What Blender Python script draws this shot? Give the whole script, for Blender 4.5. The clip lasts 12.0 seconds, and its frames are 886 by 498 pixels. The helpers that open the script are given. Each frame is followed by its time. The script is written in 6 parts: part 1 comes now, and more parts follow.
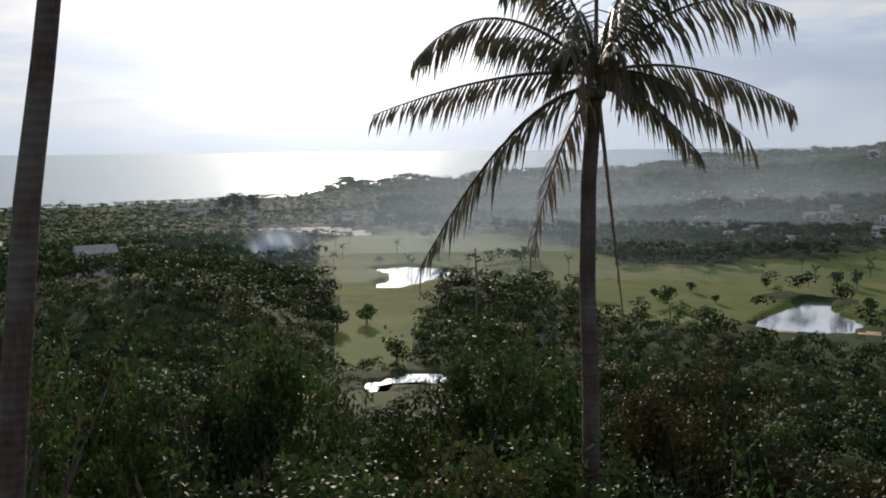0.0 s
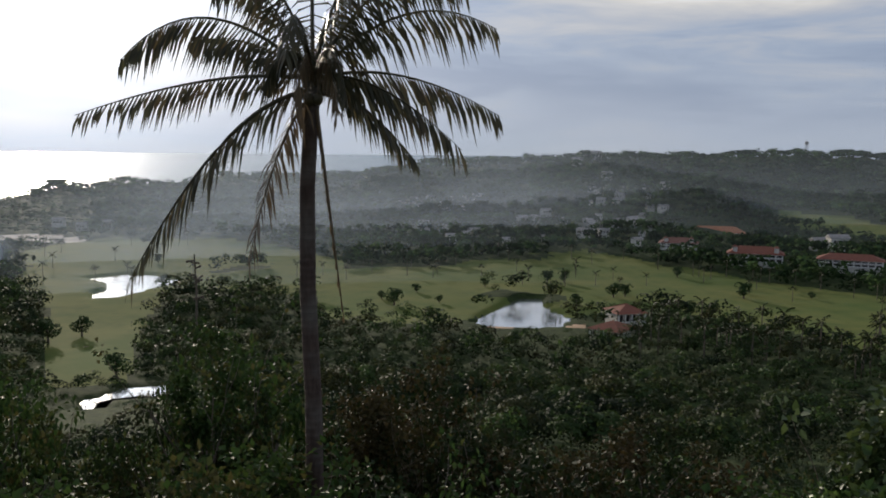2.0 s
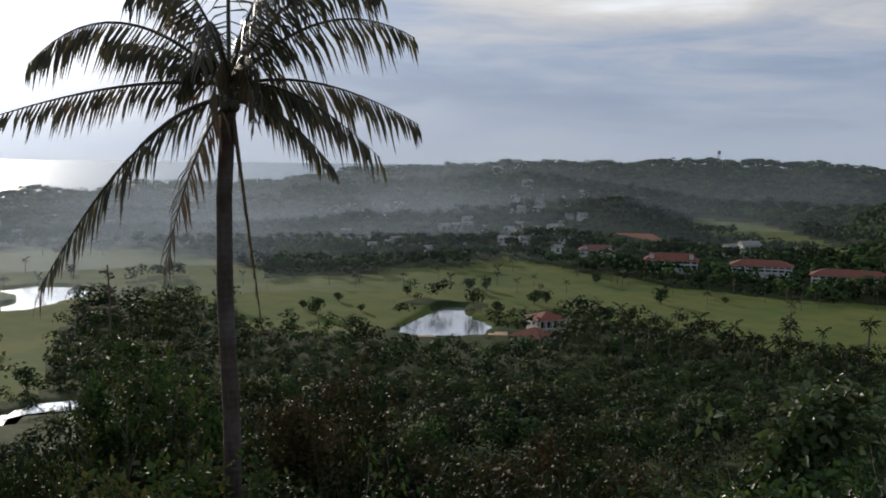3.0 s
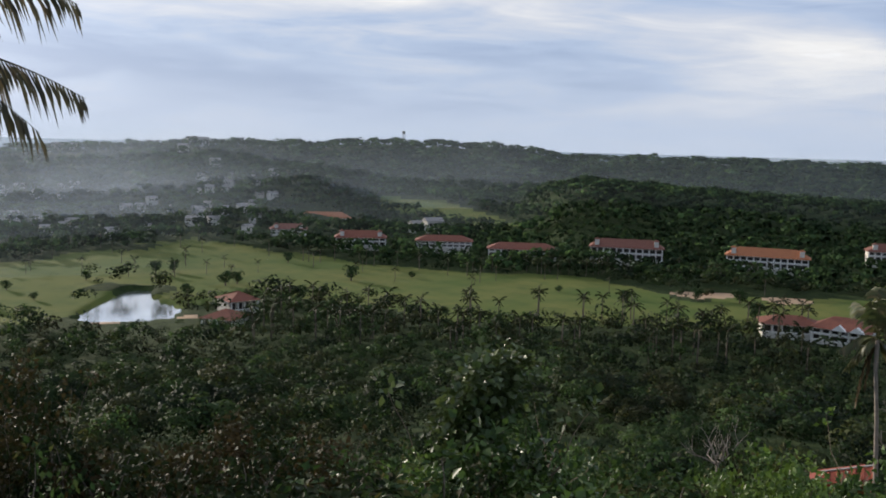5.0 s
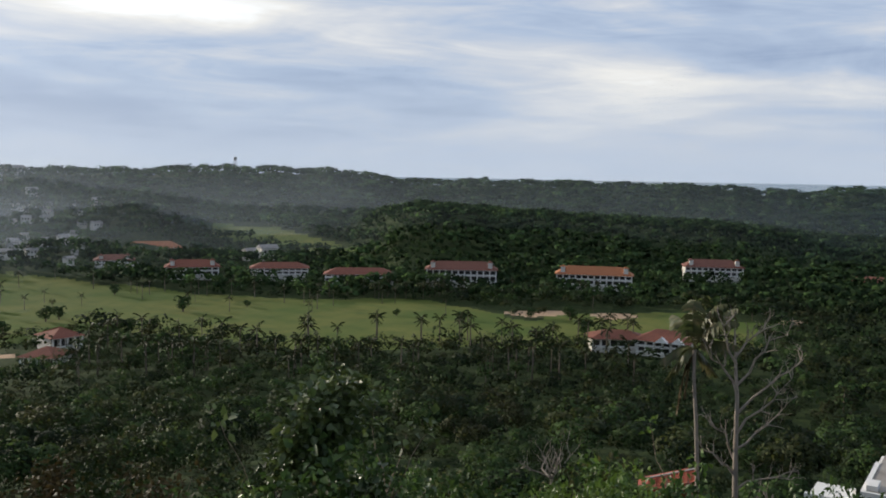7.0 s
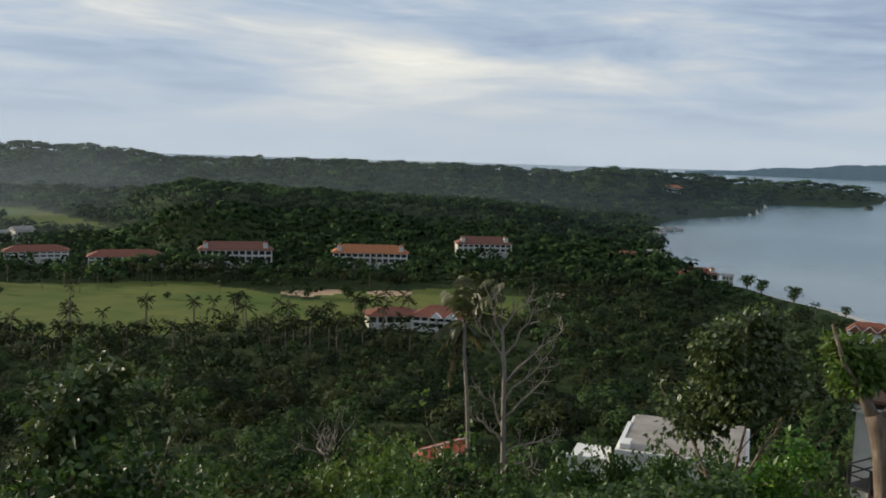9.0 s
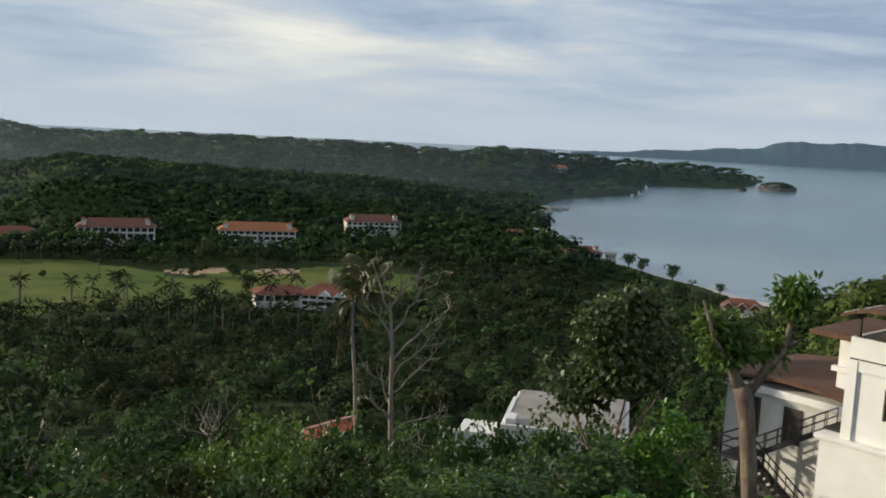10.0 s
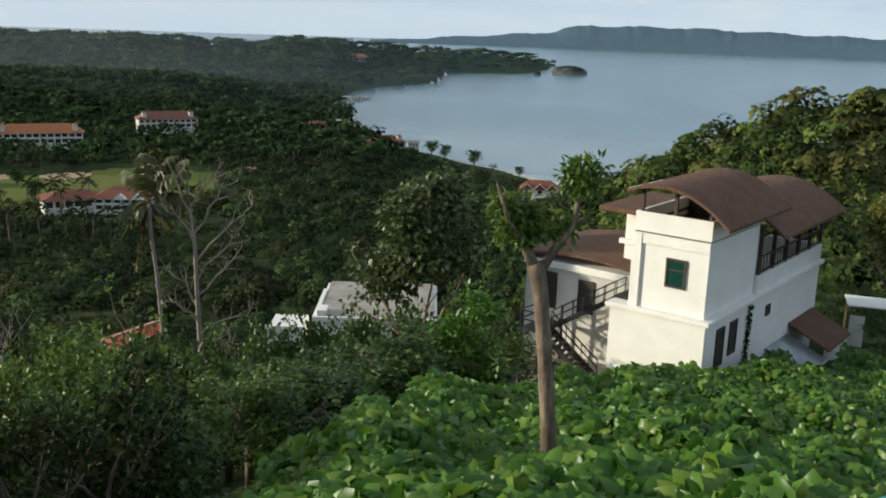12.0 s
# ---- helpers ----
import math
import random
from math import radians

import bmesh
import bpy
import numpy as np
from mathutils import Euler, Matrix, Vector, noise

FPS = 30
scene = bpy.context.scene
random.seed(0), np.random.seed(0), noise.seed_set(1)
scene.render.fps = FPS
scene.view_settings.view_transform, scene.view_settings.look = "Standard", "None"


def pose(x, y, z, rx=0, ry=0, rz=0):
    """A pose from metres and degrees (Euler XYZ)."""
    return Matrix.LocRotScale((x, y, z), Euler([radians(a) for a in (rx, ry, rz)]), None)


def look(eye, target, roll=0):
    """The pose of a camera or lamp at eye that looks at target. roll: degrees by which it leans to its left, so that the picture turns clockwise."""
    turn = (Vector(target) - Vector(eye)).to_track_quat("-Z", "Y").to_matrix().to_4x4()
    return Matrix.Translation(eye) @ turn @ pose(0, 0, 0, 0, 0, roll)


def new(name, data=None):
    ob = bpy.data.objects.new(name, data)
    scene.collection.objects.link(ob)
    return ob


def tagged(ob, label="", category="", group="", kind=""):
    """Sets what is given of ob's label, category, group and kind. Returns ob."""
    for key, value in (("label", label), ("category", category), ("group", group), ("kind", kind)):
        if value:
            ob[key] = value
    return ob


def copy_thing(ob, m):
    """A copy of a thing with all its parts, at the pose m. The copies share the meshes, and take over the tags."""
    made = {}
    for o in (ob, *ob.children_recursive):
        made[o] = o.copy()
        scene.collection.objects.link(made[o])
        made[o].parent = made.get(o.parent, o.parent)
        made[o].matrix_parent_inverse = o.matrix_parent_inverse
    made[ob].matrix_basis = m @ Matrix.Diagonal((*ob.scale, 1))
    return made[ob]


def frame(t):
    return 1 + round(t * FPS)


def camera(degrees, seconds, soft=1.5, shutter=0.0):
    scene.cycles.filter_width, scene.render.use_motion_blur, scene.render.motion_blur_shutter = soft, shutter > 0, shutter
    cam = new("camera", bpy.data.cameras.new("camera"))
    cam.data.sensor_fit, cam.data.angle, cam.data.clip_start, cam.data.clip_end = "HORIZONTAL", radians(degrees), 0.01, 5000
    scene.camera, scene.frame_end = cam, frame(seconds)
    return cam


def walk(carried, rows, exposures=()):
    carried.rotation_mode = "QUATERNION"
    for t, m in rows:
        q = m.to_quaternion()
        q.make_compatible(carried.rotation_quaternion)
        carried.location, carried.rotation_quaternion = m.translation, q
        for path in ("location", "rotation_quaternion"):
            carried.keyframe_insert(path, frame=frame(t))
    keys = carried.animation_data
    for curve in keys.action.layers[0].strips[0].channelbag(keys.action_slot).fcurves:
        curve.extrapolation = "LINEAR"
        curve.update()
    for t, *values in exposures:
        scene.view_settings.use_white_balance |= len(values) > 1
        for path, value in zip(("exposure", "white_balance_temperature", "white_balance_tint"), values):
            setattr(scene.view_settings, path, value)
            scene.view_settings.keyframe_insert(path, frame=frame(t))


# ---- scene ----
cam = camera(50.25, 12.0, soft=1.85)
EYE = 90.0
ARM = 0.6      # the camera is held out in front of somebody who turns on the spot
PATH = [
    (0.0, -0.00, -6.94, 0.55),
    (0.5, -3.71, -6.96, 0.38),
    (1.0, -7.73, -7.24, 0.30),
    (1.5, -12.00, -6.58, 0.14),
    (2.0, -16.35, -6.69, -0.47),
    (2.5, -18.87, -5.80, -0.43),
    (3.0, -21.07, -6.14, -0.65),
    (3.2, -23.27, -6.15, -0.12),
    (4.8, -38.17, -6.80, -1.25),
    (5.0, -39.64, -7.07, -1.54),
    (5.5, -42.30, -6.26, -1.46),
    (6.0, -45.09, -5.13, -1.15),
    (6.5, -46.45, -4.84, -0.61),
    (7.0, -49.63, -5.34, -1.06),
    (7.5, -53.98, -5.50, -1.52),
    (7.7, -55.18, -5.52, -1.48),
    (9.3, -65.32, -6.07, -1.65),
    (9.5, -66.75, -5.96, -1.66),
    (10.0, -69.76, -7.37, -2.70),
    (10.5, -75.91, -7.58, -2.77),
    (11.0, -83.92, -6.98, -4.20),
    (11.5, -84.77, -8.91, -2.57),
    (12.0, -81.80, -13.47, -1.80),
]
walk(cam, [(t, pose(-ARM * math.sin(radians(y)), ARM * (math.cos(radians(y)) - 1), EYE, 90 + p, r, y)) for t, y, p, r in PATH],
     exposures=[(0.0, -0.12, 6400, 10), (0.5, -0.26, 6350, 10), (1.0, -0.3, 6300, 10), (2.5, -0.46, 6200, 11), (3.2, -0.37, 6150, 11), (4.8, 0.05, 6100, 11), (5.5, 0.12, 6100, 11),
                (6.5, 0.1, 6150, 10), (7.5, -0.03, 6250, 8), (9.5, 0.0, 6450, 5), (10.5, -0.03, 6350, 4), (11.2, -0.06, 6250, 3), (12.0, 0.23, 6350, 2)])

# ---- light ----
SUN_AZ, SUN_EL = -6.5, 13.0
sun_way = Vector((math.sin(radians(SUN_AZ)) * math.cos(radians(SUN_EL)), math.cos(radians(SUN_AZ)) * math.cos(radians(SUN_EL)), math.sin(radians(SUN_EL))))
sun = new("sun", bpy.data.lights.new("sun", "SUN"))
sun.data.energy, sun.data.angle, sun.data.color = 4.2, radians(1.5), (1.0, 0.86, 0.68)
sun.matrix_world = look(sun_way * 100, (0, 0, 0))


class Nodes:
    """A short way to write node trees."""

    def __init__(self, tree):
        self.tree = tree
        tree.nodes.clear()

    def add(self, kind, inputs=None, **props):
        n = self.tree.nodes.new("ShaderNode" + kind)
        for k, v in props.items():
            setattr(n, k, v)
        for k, v in (inputs or {}).items():
            s = n.inputs[k]
            if isinstance(v, bpy.types.NodeSocket):
                self.tree.links.new(v, s)
            else:
                s.default_value = v
        return n

    def math(self, op, a, b=0.0, c=0.0, clamp=False):
        return self.add("Math", {0: a, 1: b, 2: c}, operation=op, use_clamp=clamp).outputs[0]

    def vmath(self, op, a, b=(0, 0, 0)):
        return self.add("VectorMath", {0: a, 1: b}, operation=op)

    def ramp(self, fac, stops):
        n = self.add("ValToRGB", {0: fac})
        while len(n.color_ramp.elements) < len(stops):
            n.color_ramp.elements.new(0.5)
        for e, (p, c) in zip(n.color_ramp.elements, stops):
            e.position = p
            e.color = (c, c, c, 1) if not isinstance(c, tuple) else (*c, 1)
        return n.outputs[0]

    def mix(self, fac, a, b, blend="MIX"):
        n = self.add("Mix", data_type="RGBA", blend_type=blend)
        for k, v in ((0, fac), (6, a), (7, b)):
            if isinstance(v, bpy.types.NodeSocket):
                self.tree.links.new(v, n.inputs[k])
            else:
                n.inputs[k].default_value = v if k == 0 else (*v, 1)
        return n.outputs[2]

    def noise(self, vec, scale, detail=4.0, rough=0.55, distort=0.0):
        return self.add("TexNoise", {"Vector": vec, "Scale": scale, "Detail": detail, "Roughness": rough, "Distortion": distort}).outputs["Fac"]


world = bpy.data.worlds.new("sky")
scene.world = world
world.use_nodes = True
N = Nodes(world.node_tree)
way = N.add("TexCoord").outputs["Generated"]
xyz = N.add("SeparateXYZ", {0: way})
up = N.math("MAXIMUM", xyz.outputs[2], 0.0)
flat = N.math("ADD", up, 0.11)
deck = N.add("CombineXYZ", {0: N.math("DIVIDE", xyz.outputs[0], flat), 1: N.math("DIVIDE", xyz.outputs[1], flat), 2: 0.0}).outputs[0]
deck = N.vmath("ADD", deck, (0.3, -2.46, 0.0)).outputs[0]
sheets = N.noise(deck, 0.42, 7.0, 0.58, 0.8)
streaks = N.noise(N.vmath("MULTIPLY", deck, (0.6, 2.0, 1.0)).outputs[0], 0.9, 6.0, 0.55, 0.8)
both = N.math("ADD", N.math("MULTIPLY", sheets, 0.65), N.math("MULTIPLY", streaks, 0.35))
sky = N.add("TexSky", sky_type="NISHITA", sun_disc=False, sun_elevation=radians(SUN_EL), sun_rotation=radians(SUN_AZ), altitude=90, air_density=1.0, dust_density=1.5, ozone_density=2.0)
clear = N.vmath("MULTIPLY", sky.outputs[0], (0.05, 0.052, 0.058)).outputs[0]
high = N.ramp(both, [(0.38, (0.26, 0.34, 0.51)), (0.49, (0.37, 0.43, 0.56)), (0.57, (0.58, 0.59, 0.61)), (0.64, (0.85, 0.80, 0.73))])
# low cloud seen edge-on: long level sheets and streaks, with the banks that stand over the hills
bearing = N.math("MULTIPLY", N.math("ARCTAN2", xyz.outputs[0], xyz.outputs[1]), 57.2958)
height = N.math("MULTIPLY", N.math("ARCSINE", xyz.outputs[2]), 57.2958)
slant = N.math("ADD", height, N.math("MULTIPLY", bearing, 0.022))


def level(across, upward, detail, distort):
    v = N.add("CombineXYZ", {0: N.math("MULTIPLY", bearing, across), 1: N.math("MULTIPLY", slant, upward), 2: 0.0}).outputs[0]
    return N.noise(v, 1.0, detail, 0.55, distort)


bank = N.math("ADD", N.math("MULTIPLY", level(0.06, 0.32, 5.0, 0.7), 0.66), N.math("MULTIPLY", level(0.13, 0.85, 4.0, 0.8), 0.34))
for b_az, b_el, b_wide, b_tall, b_more in ((35.0, 8.6, 10.0, 1.6, 0.34), (59.5, 3.9, 9.0, 2.1, 0.17), (71.0, 4.6, 8.0, 1.2, 0.09), (26.0, 3.2, 15.0, 2.2, -0.10),
                                           (-17.0, 7.0, 10.0, 1.8, 0.22), (-18.0, 3.6, 9.0, 1.2, -0.06), (84.0, 7.2, 13.0, 2.2, -0.07), (45.0, 4.6, 5.0, 1.4, -0.06), (103.0, 6.0, 13.0, 5.0, -0.10)):
    p_az = N.math("POWER", N.math("ABSOLUTE", N.math("DIVIDE", N.math("SUBTRACT", bearing, b_az), b_wide)), 2.0)
    p_el = N.math("POWER", N.math("ABSOLUTE", N.math("DIVIDE", N.math("SUBTRACT", height, b_el), b_tall)), 2.0)
    bank = N.math("MULTIPLY_ADD", N.math("EXPONENT", N.math("MULTIPLY", N.math("ADD", p_az, p_el), -1.0)), b_more, bank)
bank = N.math("MULTIPLY_ADD", bank, 0.9, 0.05)
low = N.ramp(bank, [(0.34, (0.36, 0.44, 0.60)), (0.47, (0.50, 0.58, 0.72)), (0.58, (0.68, 0.70, 0.75)), (0.72, (0.95, 0.91, 0.85)), (0.9, (1.3, 1.3, 1.28))])
lit = N.mix(N.ramp(up, [(0.22, 0.0), (0.42, 1.0)]), low, high)
body = N.mix(0.88, clear, lit)
near_sun = N.math("MAXIMUM", N.vmath("DOT_PRODUCT", way, tuple(sun_way)).outputs["Value"], 0.0)
glow = N.math("ADD", N.math("MULTIPLY", N.math("POWER", near_sun, 60.0), 1.6), N.math("MULTIPLY", N.math("POWER", near_sun, 14.0), 0.48))
shine = N.vmath("SCALE", N.mix(0.5, (1.0, 0.97, 0.9), lit))
shine.inputs[3].default_value = 1.0
N.tree.links.new(glow, shine.inputs["Scale"])
haze = N.ramp(up, [(0.0, 1.0), (0.03, 0.5), (0.09, 0.0)])
body = N.mix(N.math("MULTIPLY", haze, 0.85), body, (0.55, 0.61, 0.70))
total = N.vmath("ADD", body, shine.outputs[0]).outputs[0]
N.add("OutputWorld", {0: N.add("Background", {0: total, 1: 1.0}).outputs[0]})


# ---- materials ----
def material(name):
    m = bpy.data.materials.new(name)
    m.use_nodes = True
    return m, Nodes(m.node_tree)


def finish(n, base, rough=0.7, metal=0.0, bump=None, strength=0.3, distance=0.02, through_light=0.0, spec=0.5, facing=None):
    ins = {"Base Color": base if isinstance(base, bpy.types.NodeSocket) else (*base, 1), "Roughness": rough, "Metallic": metal, "Specular IOR Level": spec}
    if bump is not None:
        ins["Normal"] = n.add("Bump", {"Height": bump, "Strength": strength, "Distance": distance}).outputs[0]
    if facing is not None:
        ins["Normal"] = facing
    out = n.add("BsdfPrincipled", ins).outputs[0]
    if through_light:
        glow_through = n.add("BsdfTranslucent", {0: base if isinstance(base, bpy.types.NodeSocket) else (*base, 1)}).outputs[0]
        out = n.add("MixShader", {0: through_light, 1: out, 2: glow_through}).outputs[0]
    n.add("OutputMaterial", {0: out})


def where(n):
    return n.add("NewGeometry").outputs["Position"]


def foliage(name, dark, light, patch, rough=0.45, through_light=0.25, warm=None, patch_scale=0.12, spec=0.4, by_tree=False):
    """Leaves: each leaf has a shade of its own, and stands of trees differ."""
    m, n = material(name)
    g = n.add("NewGeometry")
    leaf = g.outputs["Random Per Island"]
    stand = n.ramp(n.noise(g.outputs["Position"], patch_scale, 3.0), [(0.35, 0.0), (0.65, 1.0)])
    c = n.mix(n.math("MULTIPLY_ADD", leaf, 0.5, 0.25) if by_tree else leaf, dark, light)
    c = n.mix(n.math("MULTIPLY", stand, 0.65), c, patch)
    if warm:
        c = n.mix(n.ramp(n.math("ADD", n.math("MULTIPLY", n.noise(g.outputs["Position"], patch_scale * 2.3, 2.0), 0.8), n.math("MULTIPLY", leaf, 0.3)), [(0.58, 0.0), (0.72, 0.6)]), c, warm)
    if by_tree:
        tone = n.add("Attribute", attribute_name="tone").outputs["Fac"]
        c = n.mix(n.ramp(tone, [(0.0, 0.0), (0.5, 0.0), (0.95, 0.8)]), c, tuple(v * 1.9 for v in light))
        c = n.mix(n.ramp(tone, [(0.05, 0.85), (0.45, 0.0)]), c, tuple(v * 0.7 for v in dark))
        kind_ = n.math("FRACT", n.math("MULTIPLY", tone, 23.7))
        if warm:
            c = n.mix(n.ramp(kind_, [(0.74, 0.0), (0.78, 0.5)]), c, warm)
    facing = None
    if by_tree:   # clumps of leaves share the roundness of their crown
        crown_way = n.add("Attribute", attribute_name="crown_way").outputs["Vector"]
        facing = n.vmath("NORMALIZE", n.vmath("ADD", n.vmath("MULTIPLY", g.outputs["Normal"], (0.14, 0.14, 0.14)).outputs[0], crown_way).outputs[0]).outputs[0]
    finish(n, c, rough, through_light=through_light, spec=spec, facing=facing)
    return m


def plain(name, a, b, scale=1.5, rough=0.7, metal=0.0, grain=25.0, strength=0.15, spec=0.5):
    """A surface of one colour with stains and grain."""
    m, n = material(name)
    p = where(n)
    stains = n.ramp(n.noise(p, scale, 5.0, 0.6), [(0.3, 0.0), (0.7, 1.0)])
    fine = n.noise(p, grain, 3.0)
    finish(n, n.mix(stains, a, b), n.math("MULTIPLY_ADD", fine, 0.2, rough - 0.1), metal, bump=fine, strength=strength, distance=0.01, spec=spec)
    return m


LEAF_NEAR = foliage("shrub leaf", (0.021, 0.047, 0.013), (0.068, 0.118, 0.028), (0.043, 0.075, 0.018), 0.58, 0.3, warm=(0.112, 0.075, 0.030), patch_scale=0.25, spec=0.14)
LEAF_BROAD = foliage("broad leaf", (0.036, 0.064, 0.019), (0.115, 0.155, 0.046), (0.082, 0.110, 0.032), 0.4, 0.25, patch_scale=0.3, spec=0.5)
LEAF_LUSH = foliage("lush shrub leaf", (0.028, 0.060, 0.014), (0.092, 0.150, 0.034), (0.056, 0.108, 0.023), 0.42, 0.32, patch_scale=0.35, spec=0.35)
LEAF_RUST = foliage("reddish young leaf", (0.032, 0.026, 0.010), (0.085, 0.056, 0.022), (0.042, 0.042, 0.014), 0.6, 0.25, patch_scale=0.6, spec=0.12)
LEAF_DULL = foliage("dull leaf", (0.010, 0.020, 0.006), (0.027, 0.045, 0.013), (0.020, 0.031, 0.010), 0.58, 0.22, warm=(0.052, 0.036, 0.013), patch_scale=0.3, spec=0.08)
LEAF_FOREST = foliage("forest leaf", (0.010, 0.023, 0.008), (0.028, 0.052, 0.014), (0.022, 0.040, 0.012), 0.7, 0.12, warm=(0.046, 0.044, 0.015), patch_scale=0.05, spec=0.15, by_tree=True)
# a lighter, yellower forest leaf that paints sunlight onto the spur
LEAF_SPUR_LIT = foliage("spur leaf with sun in its colour", (0.030, 0.060, 0.014), (0.075, 0.115, 0.026), (0.070, 0.092, 0.024), 0.65, 0.25, warm=(0.12, 0.10, 0.03), patch_scale=0.05, spec=0.15, by_tree=True)
LEAF_COURSE = foliage("course tree leaf", (0.020, 0.042, 0.014), (0.048, 0.084, 0.025), (0.039, 0.077, 0.025), 0.7, 0.2, patch_scale=0.2, spec=0.15)
LEAF_FAR = foliage("far canopy leaf", (0.020, 0.040, 0.016), (0.042, 0.074, 0.026), (0.025, 0.048, 0.020), 0.8, 0.2, patch_scale=0.012, spec=0.08, by_tree=True)
LEAF_VINE = foliage("vine leaf", (0.034, 0.100, 0.013), (0.110, 0.240, 0.028), (0.080, 0.180, 0.022), 0.38, 0.35, warm=(0.19, 0.255, 0.034), patch_scale=0.5)
LEAF_PALM = foliage("palm leaf", (0.050, 0.052, 0.027), (0.096, 0.090, 0.044), (0.066, 0.060, 0.032), 0.4, 0.4, warm=(0.117, 0.081, 0.041), patch_scale=0.6)
LEAF_DRY = foliage("dry palm leaf", (0.11, 0.075, 0.035), (0.20, 0.14, 0.07), (0.15, 0.10, 0.05), 0.55, 0.25, patch_scale=0.6)
LEAF_YELLOW = foliage("yellowing leaf", (0.105, 0.135, 0.030), (0.24, 0.25, 0.052), (0.20, 0.175, 0.038), 0.45, 0.3, patch_scale=0.5)
LEAF_WIND = foliage("wind-bleached palm leaf", (0.062, 0.085, 0.028), (0.155, 0.165, 0.058), (0.11, 0.105, 0.042), 0.42, 0.35, warm=(0.17, 0.13, 0.07), patch_scale=0.8)
LEAF_MAST = foliage("bright young leaf", (0.053, 0.112, 0.018), (0.135, 0.217, 0.039), (0.120, 0.165, 0.030), 0.4, 0.35, patch_scale=0.8)


def bark_material(name, a, b, rings=0.0, blotch=(0.16, 0.145, 0.12)):
    m, n = material(name)
    p = where(n)
    s = n.vmath("MULTIPLY", p, (9.0, 9.0, 2.0)).outputs[0]
    f = n.noise(s, 1.6, 6.0, 0.65)
    c = n.mix(n.ramp(f, [(0.3, 0.0), (0.7, 1.0)]), a, b)
    c = n.mix(n.ramp(n.noise(p, 1.3, 3.0), [(0.42, 0.0), (0.65, 0.65)]), c, blotch)
    h = f
    if rings:
        z = n.add("SeparateXYZ", {0: p}).outputs[2]
        wave = n.math("SINE", n.math("MULTIPLY", n.math("ADD", z, n.math("MULTIPLY", f, 0.05)), rings))
        h = n.math("ADD", f, n.math("MULTIPLY", wave, 0.2))
        c = n.mix(n.ramp(wave, [(0.8, 0.0), (1.0, 0.3)]), c, (0.05, 0.04, 0.035))
    finish(n, c, 0.85, bump=h, strength=0.6, distance=0.03, spec=0.25)
    return m


BARK = bark_material("bark", (0.10, 0.075, 0.055), (0.20, 0.16, 0.12))
BARK_PALE = bark_material("pale bark", (0.11, 0.075, 0.052), (0.31, 0.24, 0.175), blotch=(0.075, 0.055, 0.042))
BARK_PALM = bark_material("palm bark", (0.055, 0.036, 0.028), (0.11, 0.075, 0.056), rings=42.0)
BARK_DEAD = bark_material("dead wood", (0.20, 0.165, 0.135), (0.37, 0.31, 0.255), blotch=(0.22, 0.19, 0.155))
SHELL = plain("coconut husk", (0.05, 0.045, 0.018), (0.09, 0.06, 0.025), 8.0, 0.55)

STUCCO = plain("white stucco", (0.86, 0.84, 0.79), (0.76, 0.74, 0.69), 0.7, 0.8, 0.0, 40.0, 0.1)
STUCCO_OLD = plain("weathered white stucco", (0.74, 0.72, 0.66), (0.50, 0.48, 0.43), 0.5, 0.85, 0.0, 20.0, 0.15)
CREAM = plain("cream wall paint", (0.72, 0.69, 0.62), (0.60, 0.56, 0.49), 0.3, 0.85)
CONCRETE = plain("stained concrete roof", (0.42, 0.38, 0.33), (0.24, 0.21, 0.18), 0.5, 0.9)
DARKWOOD = plain("dark stained timber", (0.035, 0.022, 0.016), (0.065, 0.042, 0.03), 4.0, 0.6)
IRON = plain("black painted steel", (0.018, 0.016, 0.016), (0.03, 0.026, 0.025), 6.0, 0.5)
RUST = plain("red primer sheet", (0.36, 0.075, 0.032), (0.25, 0.055, 0.03), 1.5, 0.6)
TEAL = plain("teal painted rail", (0.05, 0.30, 0.30), (0.06, 0.24, 0.25), 5.0, 0.45)
GREYROOF = plain("grey sheet roof", (0.36, 0.35, 0.33), (0.24, 0.22, 0.20), 0.4, 0.75)
# pale half-metal colour imitates sky reflected in the canopy glass
CANOPY = plain("canopy sheet with sky sheen", (0.70, 0.73, 0.72), (0.52, 0.56, 0.55), 1.2, 0.22, 0.5)
# near-black colour that stands in for the darkness inside openings
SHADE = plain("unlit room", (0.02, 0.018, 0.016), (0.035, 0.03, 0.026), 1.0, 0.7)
SAND = plain("pale sand", (0.52, 0.36, 0.22), (0.42, 0.27, 0.16), 0.08, 0.95, grain=3.0)
BEACH = plain("beach sand", (0.70, 0.64, 0.55), (0.55, 0.49, 0.42), 0.06, 0.95, grain=3.0)


def tile_material(name, a, b):
    m, n = material(name)
    p = where(n)
    rows = n.math("SINE", n.math("MULTIPLY", n.add("SeparateXYZ", {0: p}).outputs[2], 28.0))
    f = n.noise(p, 0.6, 5.0, 0.65)
    c = n.mix(n.ramp(f, [(0.3, 0.0), (0.7, 1.0)]), a, b)
    c = n.mix(n.math("MULTIPLY", n.noise(p, 6.0, 2.0), 0.5), c, (a[0] * 0.5, a[1] * 0.5, a[2] * 0.5))
    finish(n, c, 0.8, bump=n.math("ADD", rows, f), strength=0.4, distance=0.05, spec=0.3)
    return m


TILE_RED = tile_material("red roof tile", (0.30, 0.110, 0.068), (0.20, 0.078, 0.054))
TILE_ORANGE = tile_material("orange roof tile", (0.52, 0.21, 0.09), (0.40, 0.15, 0.07))
